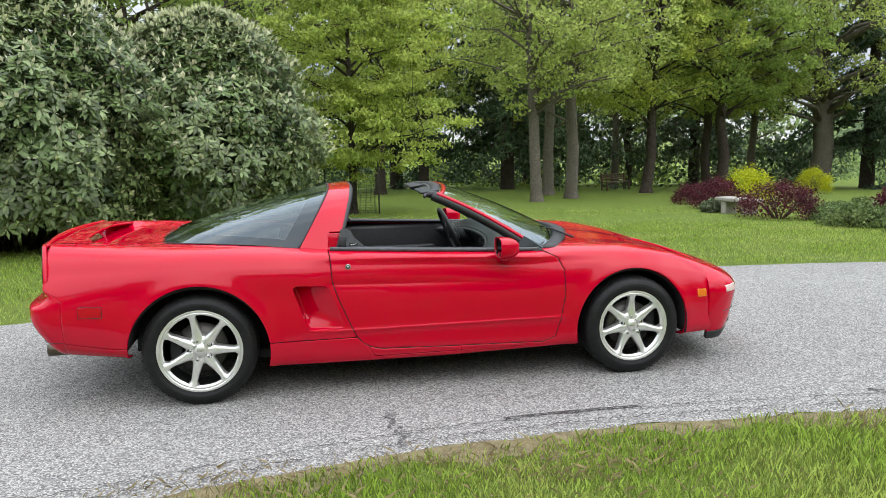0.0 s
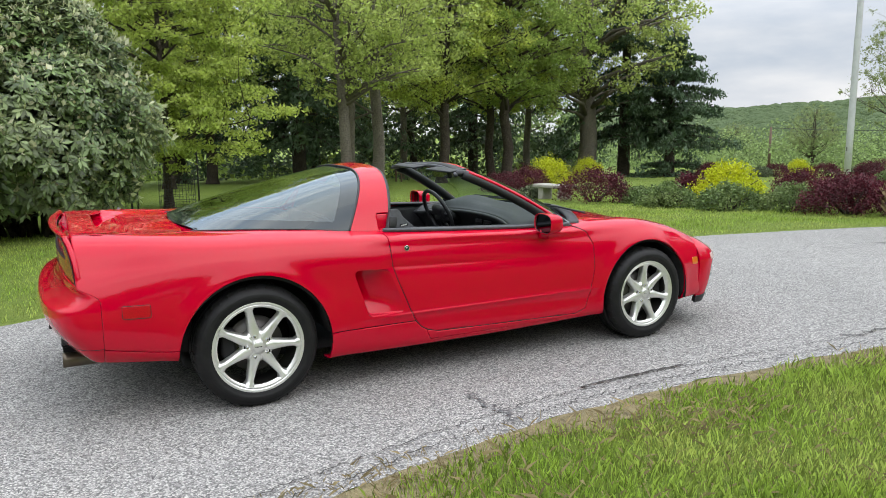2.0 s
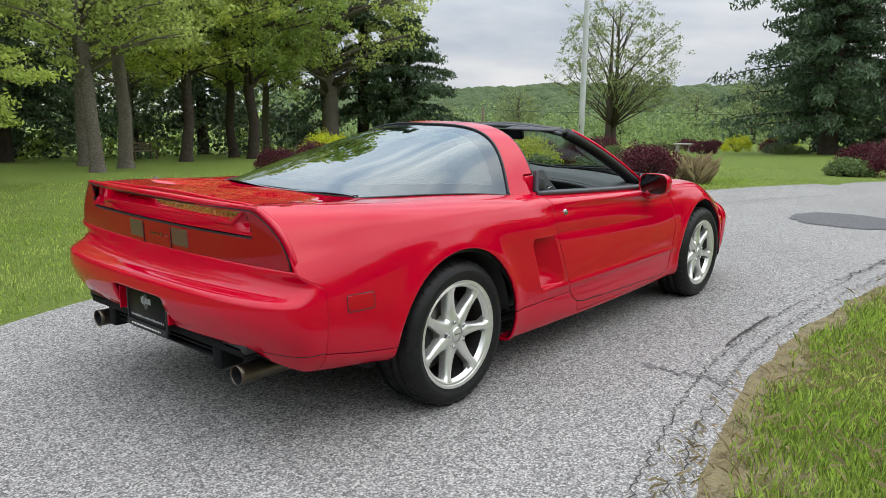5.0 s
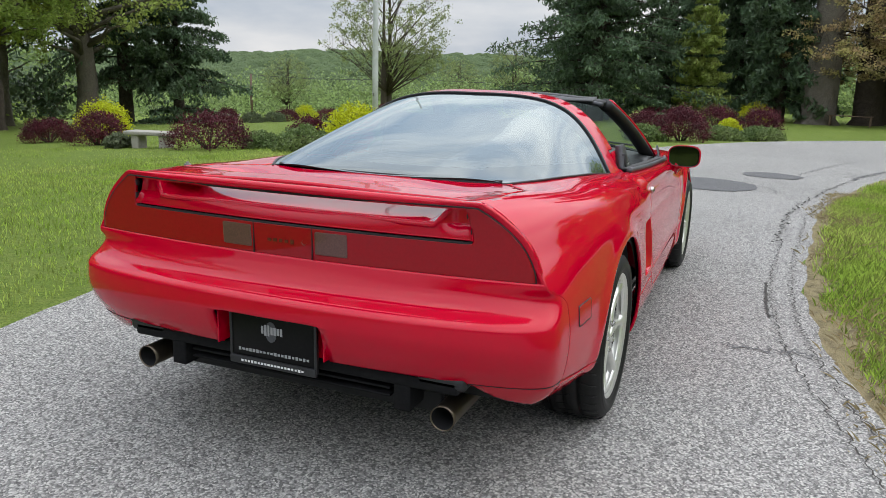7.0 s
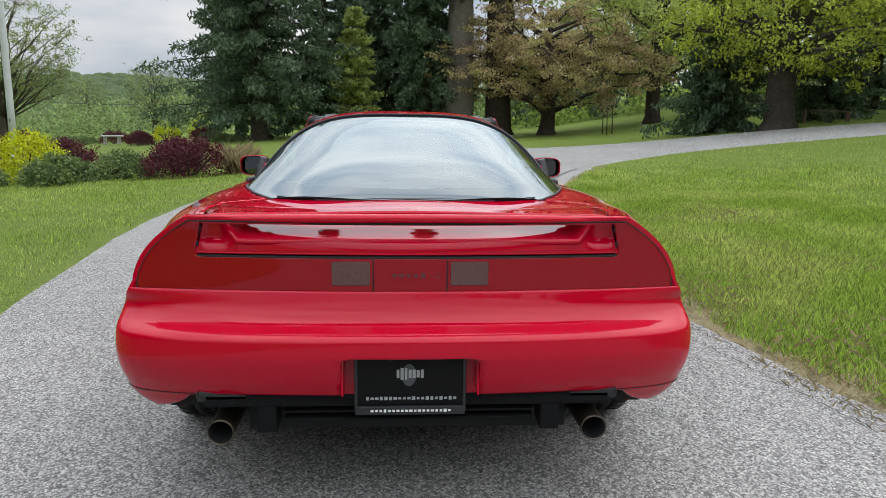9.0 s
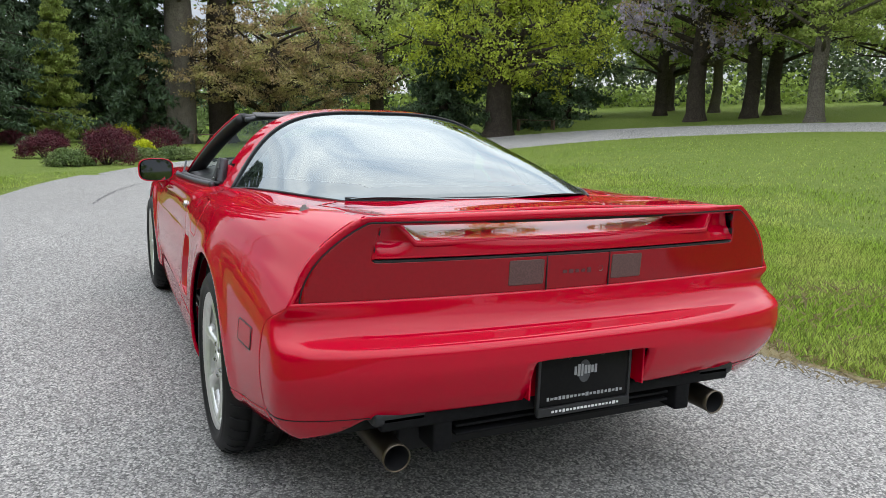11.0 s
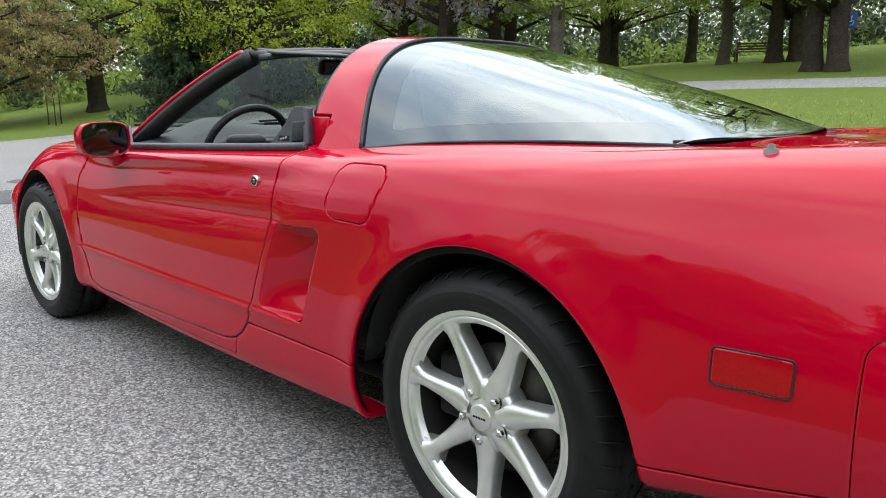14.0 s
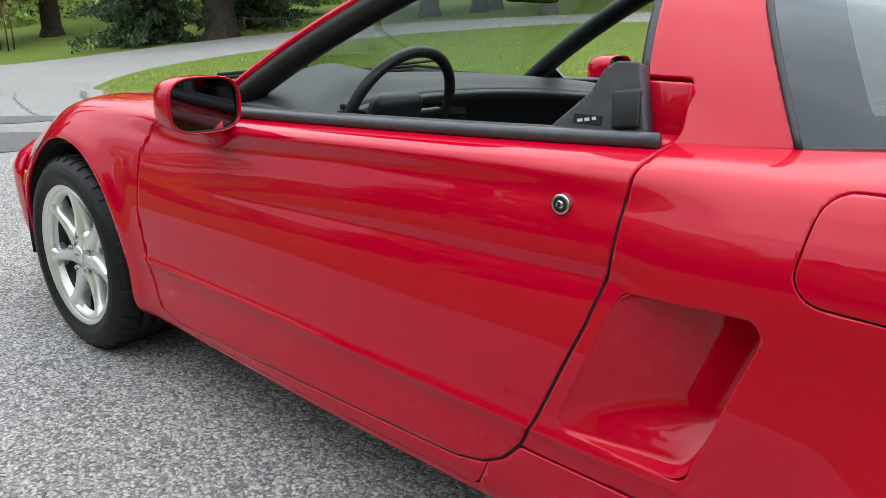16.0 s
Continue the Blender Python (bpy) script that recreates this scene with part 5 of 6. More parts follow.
L_HILL = leafy("hill_wood_leaves", (.105, .150, .072), (.080, .120, .060), .4, .14)
L_PALE = leafy("pale_leaves", (.26, .31, .12), (.20, .25, .09), .5)


def leaves(centres, radii, per, size, seed, slim=.55, droop=0.0, flat=.0, shell=.55):
    """Many small pointed leaves in clumps: arrays of four corners."""
    r = np.random.RandomState(seed)
    c = np.repeat(np.asarray(centres, float), per, 0)
    rad = np.repeat(np.asarray(radii, float), per)
    n = len(c)
    d = r.normal(size=(n, 3))
    d /= np.linalg.norm(d, axis=1)[:, None]
    d[:, 2] *= 1 - flat
    p = c + d * (rad * (shell + (1 - shell) * r.rand(n)) * np.where(r.rand(n) < .2, r.rand(n), 1))[:, None]
    a = r.normal(size=(n, 3)) + d * .6
    a[:, 2] -= droop
    a /= np.linalg.norm(a, axis=1)[:, None]
    b = np.cross(a, r.normal(size=(n, 3)) + np.array([0, 0, .8]))
    b /= np.linalg.norm(b, axis=1)[:, None] + 1e-6
    s = (size * r.uniform(.6, 1.4, n))[:, None]
    fold = np.cross(a, b) * s * .12
    return np.stack([p - a * s * .5, p + b * s * slim * .5 + fold, p + a * s * .5, p - b * s * slim * .5 + fold], 1)


def tree(name, at, label, wood, foliage, seed, radius, fork, lobes, limbs, clumps, per, size, clump, top=0.0, group="", flat=.35, droop=0.0, slim=.6, lean=0.0, extra=None, stems=1, shell=.25, wander=.10, rise=.28, fine=1.0):
    """A trunk that forks at height fork, limbs curving out into a crown of lobes (x, y, z, rx, ry, rz), twigs to every clump,
    and small leaves in the clumps. top: height of a plain coarse crown above the lobes."""
    rng, r = random.Random(seed), np.random.RandomState(seed)
    t = thing(name, at, label, "tree", group)
    weight = np.array([a[3] * a[4] + a[3] * a[5] for a in lobes])
    pick = r.choice(len(lobes), clumps, p=weight / weight.sum())
    d = r.normal(size=(clumps, 3))
    d /= np.linalg.norm(d, axis=1)[:, None]
    box = np.array(lobes)[pick]
    far = (.38 + .62 * r.rand(clumps) ** .55)[:, None]
    c = box[:, :3] + d * box[:, 3:] * far * (1 + wander * r.normal(size=(clumps, 1)))
    c[:, 2] = np.maximum(c[:, 2], fork * .55)
    high = max(a[2] + a[5] for a in lobes)
    g = Geo()
    for k in range(stems):
        bx, by = (0, 0) if stems == 1 else (math.cos(k * 2.6) * radius * 1.5, math.sin(k * 2.6) * radius * 1.5)
        zs = (-.3, 0, .3, fork * .5, fork, fork + (high - fork) * .35, fork + (high - fork) * .7, high * .95)
        spine = [(bx + lean * z * .12 + .10 * fork * noise.noise((z * .35, seed, k)) * (z > .5), by + .10 * fork * noise.noise((z * .35, k, seed)) * (z > .5), z) for z in zs]
        flare = (1.75, 1.45, 1.12, 1.0, .93, .62, .34, .06)
        g.add(tube(spine, [radius * f for f in flare], 12))
    order = sorted(range(clumps), key=lambda i: -(far[i, 0]))[:limbs * 3]
    rng.shuffle(order)
    joints = []
    for i in order[:limbs]:
        e = Vector(c[i])
        z0 = max(fork * .8, min(e.z - rise * math.hypot(e.x, e.y) - .2, high * .8)) + rng.uniform(-.15, .15)
        p0 = Vector((lean * z0 * .12, 0, z0))
        ln = (e - p0).length
        m1 = p0.lerp(e, .35) + Vector((rng.uniform(-.1, .1), rng.uniform(-.1, .1), rng.uniform(.02, .10))) * ln
        m2 = p0.lerp(e, .70) + Vector((rng.uniform(-.08, .08), rng.uniform(-.08, .08), rng.uniform(.0, .10))) * ln
        r0 = fine * radius * rng.uniform(.26, .46) * min(1.0, .35 + ln / (high * .6))
        g.add(tube([tuple(p0), tuple(m1), tuple(m2), tuple(e)], [r0, r0 * .7, r0 * .42, r0 * .12], 6))
        joints += [m1, m2, m1.lerp(m2, .5), m2.lerp(e, .5)]
    ja = np.array([tuple(j) for j in joints])
    for i in range(clumps):
        j = ja[np.argmin(((ja - c[i]) ** 2).sum(1))]
        q = (j + c[i]) / 2 + r.normal(size=3) * .06 + np.array([0, 0, .05])
        g.add(tube([tuple(j), tuple(q), tuple(c[i])], [radius * .035 + .004, radius * .022 + .003, .003], 4, caps=False))
    part("trunk", g, wood, t)
    rad = clump * r.uniform(.55, 1.3, clumps)
    cloud = leaves(c, rad, per, size, seed, slim, droop, flat, shell)
    if top:
        n = 90
        v = r.normal(size=(n, 3))
        v /= np.linalg.norm(v, axis=1)[:, None]
        wide = max(a[3] for a in lobes)
        hi = np.array([0, 0, (high + top) / 2]) + v * np.array([wide * .8, wide * .8, (top - high) / 2 + .8])
        cloud = np.concatenate([cloud, leaves(hi, [.9] * n, 34, size * 2.6, seed + 3, slim)])
    cloud_mesh("crown", cloud, 4, foliage, t)
    if extra:
        cloud_mesh("blossom", leaves(c - np.array([0, 0, .25]), rad * .55, int(per * 1.6), size, seed + 9, .85, 1.0, -.6, .1), 4, extra, t, "hanging mauve blossom")
    return t


def stand(x, y, turn=0, sink=0.0):
    return pose(x, y, ground_z(x, y) - sink, 0, 0, turn)


def conifer(name, at, label, seed, height, width, radius, foliage, bare=.1, rows=26, droop=.55, per=30, size=.34, group="", gap=.2):
    """A conifer: straight trunk, whorls of sagging boughs with hanging sprays."""
    rng = random.Random(seed)
    t = thing(name, at, label, "tree", group)
    g = tube([(0, 0, -.3), (0, 0, .1), (0, 0, height * .5), (0, 0, height)], [radius * 1.5, radius * 1.15, radius * .6, .02], 10)
    cs, rs = [], []
    for k in range(rows):
        f = bare + (1 - bare) * k / rows
        z = height * f
        ln = width * .5 * (1 - f) ** .75 * (.75 + .35 * math.sin(k * 2.1)) + .25
        if rng.random() < gap * .3:
            continue
        for b in range(6):
            a = k * 1.3 + b * math.pi / 3 + rng.uniform(-.35, .35)
            l2 = ln * rng.uniform(.65, 1.15)
            pts = [(math.cos(a) * l2 * q, math.sin(a) * l2 * q, z + l2 * (.12 * q - droop * q * q * .7)) for q in (0, .35, .7, 1.0)]
            g.add(tube(pts, [radius * .16, radius * .11, radius * .07, .008], 4, caps=False))
            for q in (.3, .5, .7, .88, 1.0):
                cs.append((math.cos(a) * l2 * q, math.sin(a) * l2 * q, z + l2 * (.12 * q - droop * q * q * .7) - .1))
                rs.append(.16 + .11 * l2)
    part("trunk", g, BARK_DARK, t)
    cloud_mesh("crown", leaves(cs, rs, per, size, seed, .32, .9, .45, .3), 4, foliage, t)
    return t


# rhododendrons beside the drive: leaf whorls over a dark tangle of stems
def rhododendron(at, seed, rx, ry, h, whorls, label):
    rng = random.Random(seed)
    t = thing("rhododendron", at, label, "shrub", "rhododendrons beside the drive")
    g = Geo()
    for k in range(46):
        a, q = rng.uniform(0, 2 * math.pi), rng.uniform(.2, .9)
        x, y = math.cos(a) * rx * q, math.sin(a) * ry * q
        zt = h * (.35 + .45 * rng.random()) * (1 - .3 * q)
        g.add(tube([(x * .35, y * .35, -.1), (x * .6 + rng.uniform(-.2, .2), y * .6, zt * .4), (x * .8, y * .8 + rng.uniform(-.2, .2), zt * .75), (x, y, zt)], [.045, .035, .025, .012], 5))
    part("stem_tangle", g, BARK_DARK, t, kind="stuff")
    r = np.random.RandomState(seed)
    c = []
    while len(c) < whorls:
        u, v = r.uniform(0, 2 * np.pi), r.uniform(.02, 1)
        lump = 1 + .24 * noise.noise((math.cos(u) * 2.6 + seed, math.sin(u) * 2.6, v * 3.4)) + .15 * noise.noise((math.cos(u) * 6, math.sin(u) * 6 + seed, v * 8))
        s = math.sqrt(max(0, 1 - abs(v) ** 2.4)) * lump * r.choice([1.0, 1.05, .97, .90, .78])
        z = h * (.10 + .90 * v * (.9 + .1 * lump))
        skirt = 1 - .30 * max(0, .28 - v) / .28
        c.append((math.cos(u) * rx * s * skirt, math.sin(u) * ry * s * skirt, z))
    c = np.array(c)
    n_out = c - np.array([0, 0, h * .42])
    n_out /= np.linalg.norm(n_out, axis=1)[:, None]
    n_out[:, 2] += .7
    n_out /= np.linalg.norm(n_out, axis=1)[:, None]
    quads, shoots = [], []
    for k in range(9):
        a = r.normal(size=(len(c), 3))
        a -= n_out * (a * n_out).sum(1)[:, None]
        a /= np.linalg.norm(a, axis=1)[:, None]
        d = a * .94 - n_out * r.uniform(-.25, .55, len(c))[:, None] * .6 + np.array([0, 0, -.12])
        b = np.cross(n_out, a)
        s = (.150 * r.uniform(.7, 1.3, len(c)))[:, None]
        quads.append(np.stack([c + d * .015, c + d * s * .55 + b * s * .16, c + d * s, c + d * s * .55 - b * s * .16], 1))
    for k in range(3):
        ok = r.rand(len(c)) < .5
        a = r.normal(size=(ok.sum(), 3)) * .35 + n_out[ok]
        a /= np.linalg.norm(a, axis=1)[:, None]
        b = np.cross(a, r.normal(size=a.shape))
        s = .115
        shoots.append(np.stack([c[ok], c[ok] + a * s * .5 + b * s * .14, c[ok] + a * s, c[ok] + a * s * .5 - b * s * .14], 1))
    cloud_mesh("foliage", np.concatenate(quads), 4, L_RHODO, t)
    cloud_mesh("new_growth", np.concatenate(shoots), 4, L_RHODO_TIP, t, "pale new shoots", "stuff")
    # inner leaves take the dark needle colour to paint shade inside the bush
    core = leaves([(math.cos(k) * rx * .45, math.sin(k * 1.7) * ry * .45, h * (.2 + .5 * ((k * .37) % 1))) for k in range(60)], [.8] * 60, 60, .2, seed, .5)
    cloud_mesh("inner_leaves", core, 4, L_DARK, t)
    return t


rhododendron(stand(-2.45, 9.6), 11, 2.15, 2.0, 4.05, 5600, "broad rhododendron with grey-green leaves on the lawn")
rhododendron(stand(-5.3, 8.1), 12, 2.6, 2.3, 4.3, 6200, "tall rhododendron with pale shoots beside the drive")
rhododendron(stand(-9.0, 8.6, 40), 13, 2.4, 2.3, 4.2, 3200, "dense rhododendron at the end of the row")

tree("young_maple", stand(.45, 15.1), "young yellow-green maple with a staked trunk", BARK_DARK, L_MAPLE, 21, .10, 1.1, [(0, 0, 2.3, 2.95, 2.95, 1.25), (0, 0, 4.2, 2.5, 2.5, 1.7), (0, 0, 6.4, 1.7, 1.7, 1.8)], 46, 520, 96, .105, .44, flat=.62, slim=.55)
SPRING = "tall grey-barked tree with thin spring leaves"
tree("park_tree", stand(7.05, 20.3), SPRING, BARK, L_SPRING, 22, .185, 3.2, [(0, 0, 6.2, 3.6, 3.6, 2.9), (1.2, -.5, 4.6, 2.2, 2.0, 1.3)], 26, 210, 44, .135, .50, 0, "trees on the lawn", lean=-.4)
proto = tree("park_tree", stand(9.1, 22.6), "tall dark-trunked tree in fresh leaf", BARK, L_SPRING, 23, .215, 3.6, [(0, 0, 7.0, 4.2, 4.2, 3.2)], 26, 210, 46, .145, .56, 0, "trees on the lawn")
proto_b = tree("park_tree", stand(14.7, 28.2), "tall leaning tree with yellow-green leaves", BARK_DARK, L_YELLOW, 24, .23, 3.4, [(0, 0, 7.2, 4.4, 4.4, 3.2), (-1.8, 0, 4.6, 2.4, 2.2, 1.2)], 28, 300, 50, .155, .62, 16, "trees on the lawn", lean=.5)
proto_c = tree("park_tree", stand(19.2, 29.5), "tall tree with dense mid-green leaves", BARK_DARK, L_GREEN, 25, .26, 3.4, [(0, 0, 7.4, 4.8, 4.8, 3.7)], 28, 300, 60, .17, .68, 17, "trees on the lawn")
tree("park_tree", stand(26.6, 32.4), "large old tree with spreading limbs", BARK, L_SPRING, 26, .52, 4.2, [(0, 0, 8.4, 6.4, 6.4, 4.2), (-3.6, -1, 6.0, 2.6, 2.6, 1.6)], 34, 380, 54, .18, .72, 0, "trees on the lawn")
for src, x, y, a in ((proto, 9.4, 26.4, 130), (proto_c, 5.4, 36.0, 50), (proto_b, 12.4, 44.0, 200), (proto, 17.6, 39.0, 80), (proto, 25.2, 36.6, 150), (proto_b, 2.6, 31, 300), (proto, -2.5, 27, 20), (proto_c, -6.5, 22, 120), (proto_c, 21.5, 46, 15), (proto_c, -12, 18, 70), (proto_b, 20.4, 33.0, 210)):
    copy_thing(src, stand(x, y, a))

# dark conifers
weep = conifer("weeping_spruce", stand(30.4, 33.4), "tall dark spruce with hanging boughs", 31, 20, 12.5, .36, L_DARK, .10, 30, .70, 40, .34, "conifers")
conifer("broad_yew", stand(31.2, 30.2), "broad dark evergreen standing low on the lawn", 32, 8.4, 9.6, .3, L_DARK, .02, 26, .30, 48, .26, "conifers")
conifer("dark_cedar", stand(33.9, 6.7), "broad dark cedar with a bare lower trunk", 33, 14.0, 11.0, .36, L_DARK, .10, 36, .30, 52, .24, "conifers", .1)
spr = conifer("spruce", stand(38.4, 3.9), "tall narrow dark spruce", 34, 17, 5.6, .26, L_DARK, .06, 32, .6, 34, .30, "conifers", .1)
for x, y, a in ((43.8, .7, 50), (44.5, -1.6, 140), (47, 2.2, 220), (37.4, -1.6, 33), (41, 9.0, 77)):
    copy_thing(spr, stand(x, y, a))
for x, y, a in ((14.5, 47, 60), (4.5, 41, 160), (10.5, 37.5, 100), (26, 45, 20), (-3.5, 34, 240)):
    copy_thing(weep, stand(x, y, a))
conifer("golden_larch", stand(36.2, 2.1), "small conical tree in fresh yellow-green", 35, 6.6, 3.2, .10, L_SPRING, .06, 34, .15, 22, .20, "")

# the lawn ahead
tree("cherry_tree", stand(37.0, -8.1), "wide domed cherry with bronze leaves and a forked trunk", BARK_DARK, L_CHERRY, 41, .40, 1.35, [(0, 0, 3.4, 7.0, 6.6, 1.9), (0, 0, 4.9, 5.6, 5.4, 2.1)], 44, 820, 72, .125, .55, flat=.5, stems=1, wander=.05, fine=.6)
tree("old_tree", stand(36.4, -3.3), "massive old trunk with high foliage", BARK, L_GREEN, 42, .70, 6.5, [(0, 0, 9.6, 3.4, 3.4, 2.6)], 20, 120, 40, .24, .9, group="old trees")
tree("old_tree", stand(38.4, -5.9), "thick double trunk with high foliage", BARK_DARK, L_GREEN, 43, .56, 6.5, [(0, 0, 9.6, 3.4, 3.4, 2.6)], 20, 120, 40, .24, .9, group="old trees", stems=2)
tree("park_tree", stand(37.5, -14.2), "fork-trunked tree in bright green leaf", BARK_DARK, L_SPRING, 44, .36, 1.9, [(0, 0, 6.2, 5.0, 5.0, 3.9)], 30, 340, 52, .18, .7, stems=2)
tree("yellow_tree", stand(23.3, -14.0), "dense yellow-green tree on a stout trunk beside the drive", BARK_DARK, L_GOLD, 45, .50, 2.4, [(0, 0, 3.5, 4.5, 4.5, 2.0), (0, 0, 5.8, 4.0, 4.0, 2.4), (0, 0, 8.4, 2.9, 2.9, 2.4)], 40, 460, 74, .13, .60, flat=.2, droop=.4)
conifer("low_evergreen", stand(26.2, -17.4), "low dark evergreen below the trees", 46, 5.2, 4.6, .16, L_DARK, .02, 18, .3, 40, .22)
conifer("low_evergreen", stand(25.6, -12.6), "drooping dark evergreen behind the yellow tree", 47, 6.5, 4.6, .2, L_DARK, .03, 20, .4, 38, .24)
conifer("low_evergreen", stand(29.4, -21.4), "tall drooping dark evergreen at the wood's edge", 52, 9.5, 6.0, .2, L_DARK, .03, 24, .4, 38, .26)
tree("blossom_tree", stand(19.4, -20.6), "tall tree hung with mauve blossom", BARK_DARK, L_CHERRY, 48, .34, 2.6, [(0, 0, 4.7, 3.8, 3.8, 2.1), (0, 0, 7.0, 3.2, 3.2, 2.0)], 30, 260, 26, .12, .55, extra=L_MAUVE)
side_a = tree("park_tree", stand(14.2, -20.9), "slim tree with light green layered leaves", BARK, L_SPRING, 49, .25, 2.6, [(0, 0, 5.4, 3.8, 3.8, 2.9)], 28, 280, 56, .14, .55, 0, "trees up the slope", flat=.55)
side_b = tree("park_tree", stand(6.6, -25.4), "broad tree with drooping green leaves", BARK_DARK, L_SPRING, 50, .30, 2.3, [(0, 0, 5.6, 5.2, 5.2, 3.3), (2.2, 0, 3.6, 2.6, 2.6, 1.3)], 32, 360, 58, .15, .6, 0, "trees up the slope", droop=.5, stems=2)
side_c = tree("park_tree", stand(18.6, -22.6), "dark-trunked tree with heavy shade", BARK_DARK, L_GREEN, 51, .28, 2.7, [(0, 0, 6.0, 4.8, 4.8, 3.4)], 30, 320, 60, .17, .65, 0, "trees up the slope")
for src, x, y, a in ((side_c, 27.0, -25.4, 60), (side_c, 20.0, -25.4, 160), (side_b, 21.4, -35.5, 100), (side_a, 13.4, -32.6, 200), (side_b, 10.6, -32.4, 45), (side_c, 1.5, -33, 120), (side_b, -4.5, -31, 75), (side_a, -9, -28, 10),
                     (side_c, -14, -33, 190), (side_b, 32, -30, 140), (side_c, 33, -22, 15), (side_c, 18.2, -39, 240), (side_a, 26.5, -28.5, 300), (side_c, 42, -19, 20), (side_c, 7.0, -42, 85)):
    copy_thing(src, stand(x, y, a))
bare = tree("bare_tree", stand(52, 27.4), "open-branched tree just coming into leaf", TWIG, L_PALE, 61, .24, 2.2, [(0, 0, 7.2, 5.0, 5.0, 4.5), (2.6, -1.2, 4.4, 3.0, 3.0, 1.6)], 60, 620, 40, .125, .55, flat=.2, stems=2, shell=.1, rise=1.0, fine=.75)


# low shrubs of the beds
def shrub(kind, foliage, seed, rx, h, size, per, label):
    t = thing(kind, pose(0, 0, 0), label, "shrub", "shrubs in the beds")
    rng = random.Random(seed)
    g = Geo()
    for k in range(10):
        a = k * .63
        g.add(tube([(0, 0, -.1), (math.cos(a) * rx * .4, math.sin(a) * rx * .4, h * .4), (math.cos(a) * rx * .75, math.sin(a) * rx * .75, h * .62)], [.02, .014, .006], 4))
    part("stem_tangle", g, BARK_DARK, t, kind="stuff")
    c, r = [], []
    for k in range(90):
        u, v = rng.uniform(0, 2 * math.pi), rng.uniform(.0, 1)
        s = math.sqrt(1 - v * v) * rng.uniform(.7, 1.0)
        c.append((math.cos(u) * rx * s * .9, math.sin(u) * rx * s * .9, h * (.12 + .80 * v) * rng.uniform(.9, 1.06)))
        r.append(.13 * (rx + h))
    cloud_mesh("foliage", leaves(c, r, per, size, seed, .55, 0, 0, .35), 4, foliage, t)
    return t


kinds = {"red": ("barberry", L_RED, .046, 72, "dark red barberry bush in the shrub bed"), "yel": ("lime_spirea", L_LIME, .060, 52, "bright lime-yellow spirea in the shrub bed"),
         "grn": ("box_bush", L_BOX, .055, 56, "low clipped green box bush in the bed"), "sag": ("sage_bush", L_SAGE, .06, 46, "grey-green mounded bush in the bed")}
made = {}
BED = [("red", 9.3, 9.8, 1, 0.76), ("red", 10.2, 14, 0.8, 0.8), ("red", 11.1, 16.8, 0.75, 0.6), ("yel", 12.6, 16.4, 0.85, 1.1), ("sag", 9.2, 12.3, 0.36, 0.3), ("grn", 9.9, 8.9, 0.45, 0.38), ("red", 10.6, 8.1, 0.55, 0.62),
       ("grn", 9.3, 7.4, 0.63, 0.52), ("yel", 10.6, 6.95, 0.82, 0.9), ("grn", 9.45, 5.9, 0.7, 0.53), ("grn", 10.15, 5.05, 0.62, 0.48), ("red", 13.6, 7.5, 0.85, 0.66), ("red", 10.1, 3.84, 0.88, 0.68), ("red", 11.1, 4.3, 0.62, 0.55),
       ("yel", 21.1, 25.1, 0.9, 1.05), ("red", 15.8, 0.7, 0.78, 0.8), ("grn", 17.4, -0.1, 0.62, 0.36), ("yel", 18.3, -0.3, 0.34, 0.52), ("grn", 18.3, -1.1, 0.7, 0.4), ("red", 21.8, -1, 0.8, 0.7), ("red", 21.6, 0.3, 0.7, 0.68),
       ("red", 19.5, 2.1, 0.75, 0.62), ("grn", 15.2, 1.5, 0.5, 0.4), ("red", 28.6, 15.7, 0.8, 0.76), ("red", 31.7, 16.8, 1.08, 0.89), ("grn", 25.9, 13.1, 0.71, 0.53), ("red", 30.1, 26, 0.72, 0.8), ("sag", 31.2, 25.1, 0.71, 0.53),
       ("sag", 32.3, 24.4, 0.7, 0.53), ("red", 33.5, 24.4, 0.88, 0.82), ("yel", 34.8, 24, 0.69, 0.87), ("red", 36, 23.2, 0.86, 0.71), ("sag", 37.3, 22.1, 0.85, 0.5), ("grn", 38.1, 17.3, 0.84, 0.5), ("red", 39.2, 15.5, 0.94, 0.68),
       ("yel", 38.7, 12.5, 0.89, 0.92), ("red", 38.4, 10.5, 0.93, 0.76), ("sag", 35.6, 9.4, 0.82, 0.43), ("grn", 34.2, 8.3, 0.81, 0.4), ("sag", 35.2, 6.8, 0.67, 0.41), ("yel", 45.2, 12.1, 1, 1.46), ("red", 42.4, 15.2, 0.7, 0.67),
       ("grn", 41.2, 18, 0.81, 0.48), ("red", 33.5, 12.3, 0.72, 0.59), ("yel", 35.6, -0.6, 0.73, 0.83), ("grn", 37.3, 4.2, 0.91, 0.74), ("red", 34.9, 4, 0.81, 0.67), ("red", 31.8, 2.4, 0.77, 0.55), ("sag", 30.6, 2.9, 0.78, 0.36)]
for k, (c, x, y, r, h) in enumerate(BED):
    if c == "grn":
        r, h = 1.1 * r, .86 * h
    name, foliage, size, per, label = kinds[c]
    key = (c, round(r / .15), round(h / .15))
    if key not in made:
        made[key] = shrub(name, foliage, 70 + k, r, h, size, per, label)
        made[key].matrix_basis = stand(x, y, k * 40)
    else:
        copy_thing(made[key], stand(x, y, k * 57))
tan = thing("ornamental_grass", stand(10.25, 2.95), "tuft of tan ornamental grass at the bed's end", "plant")
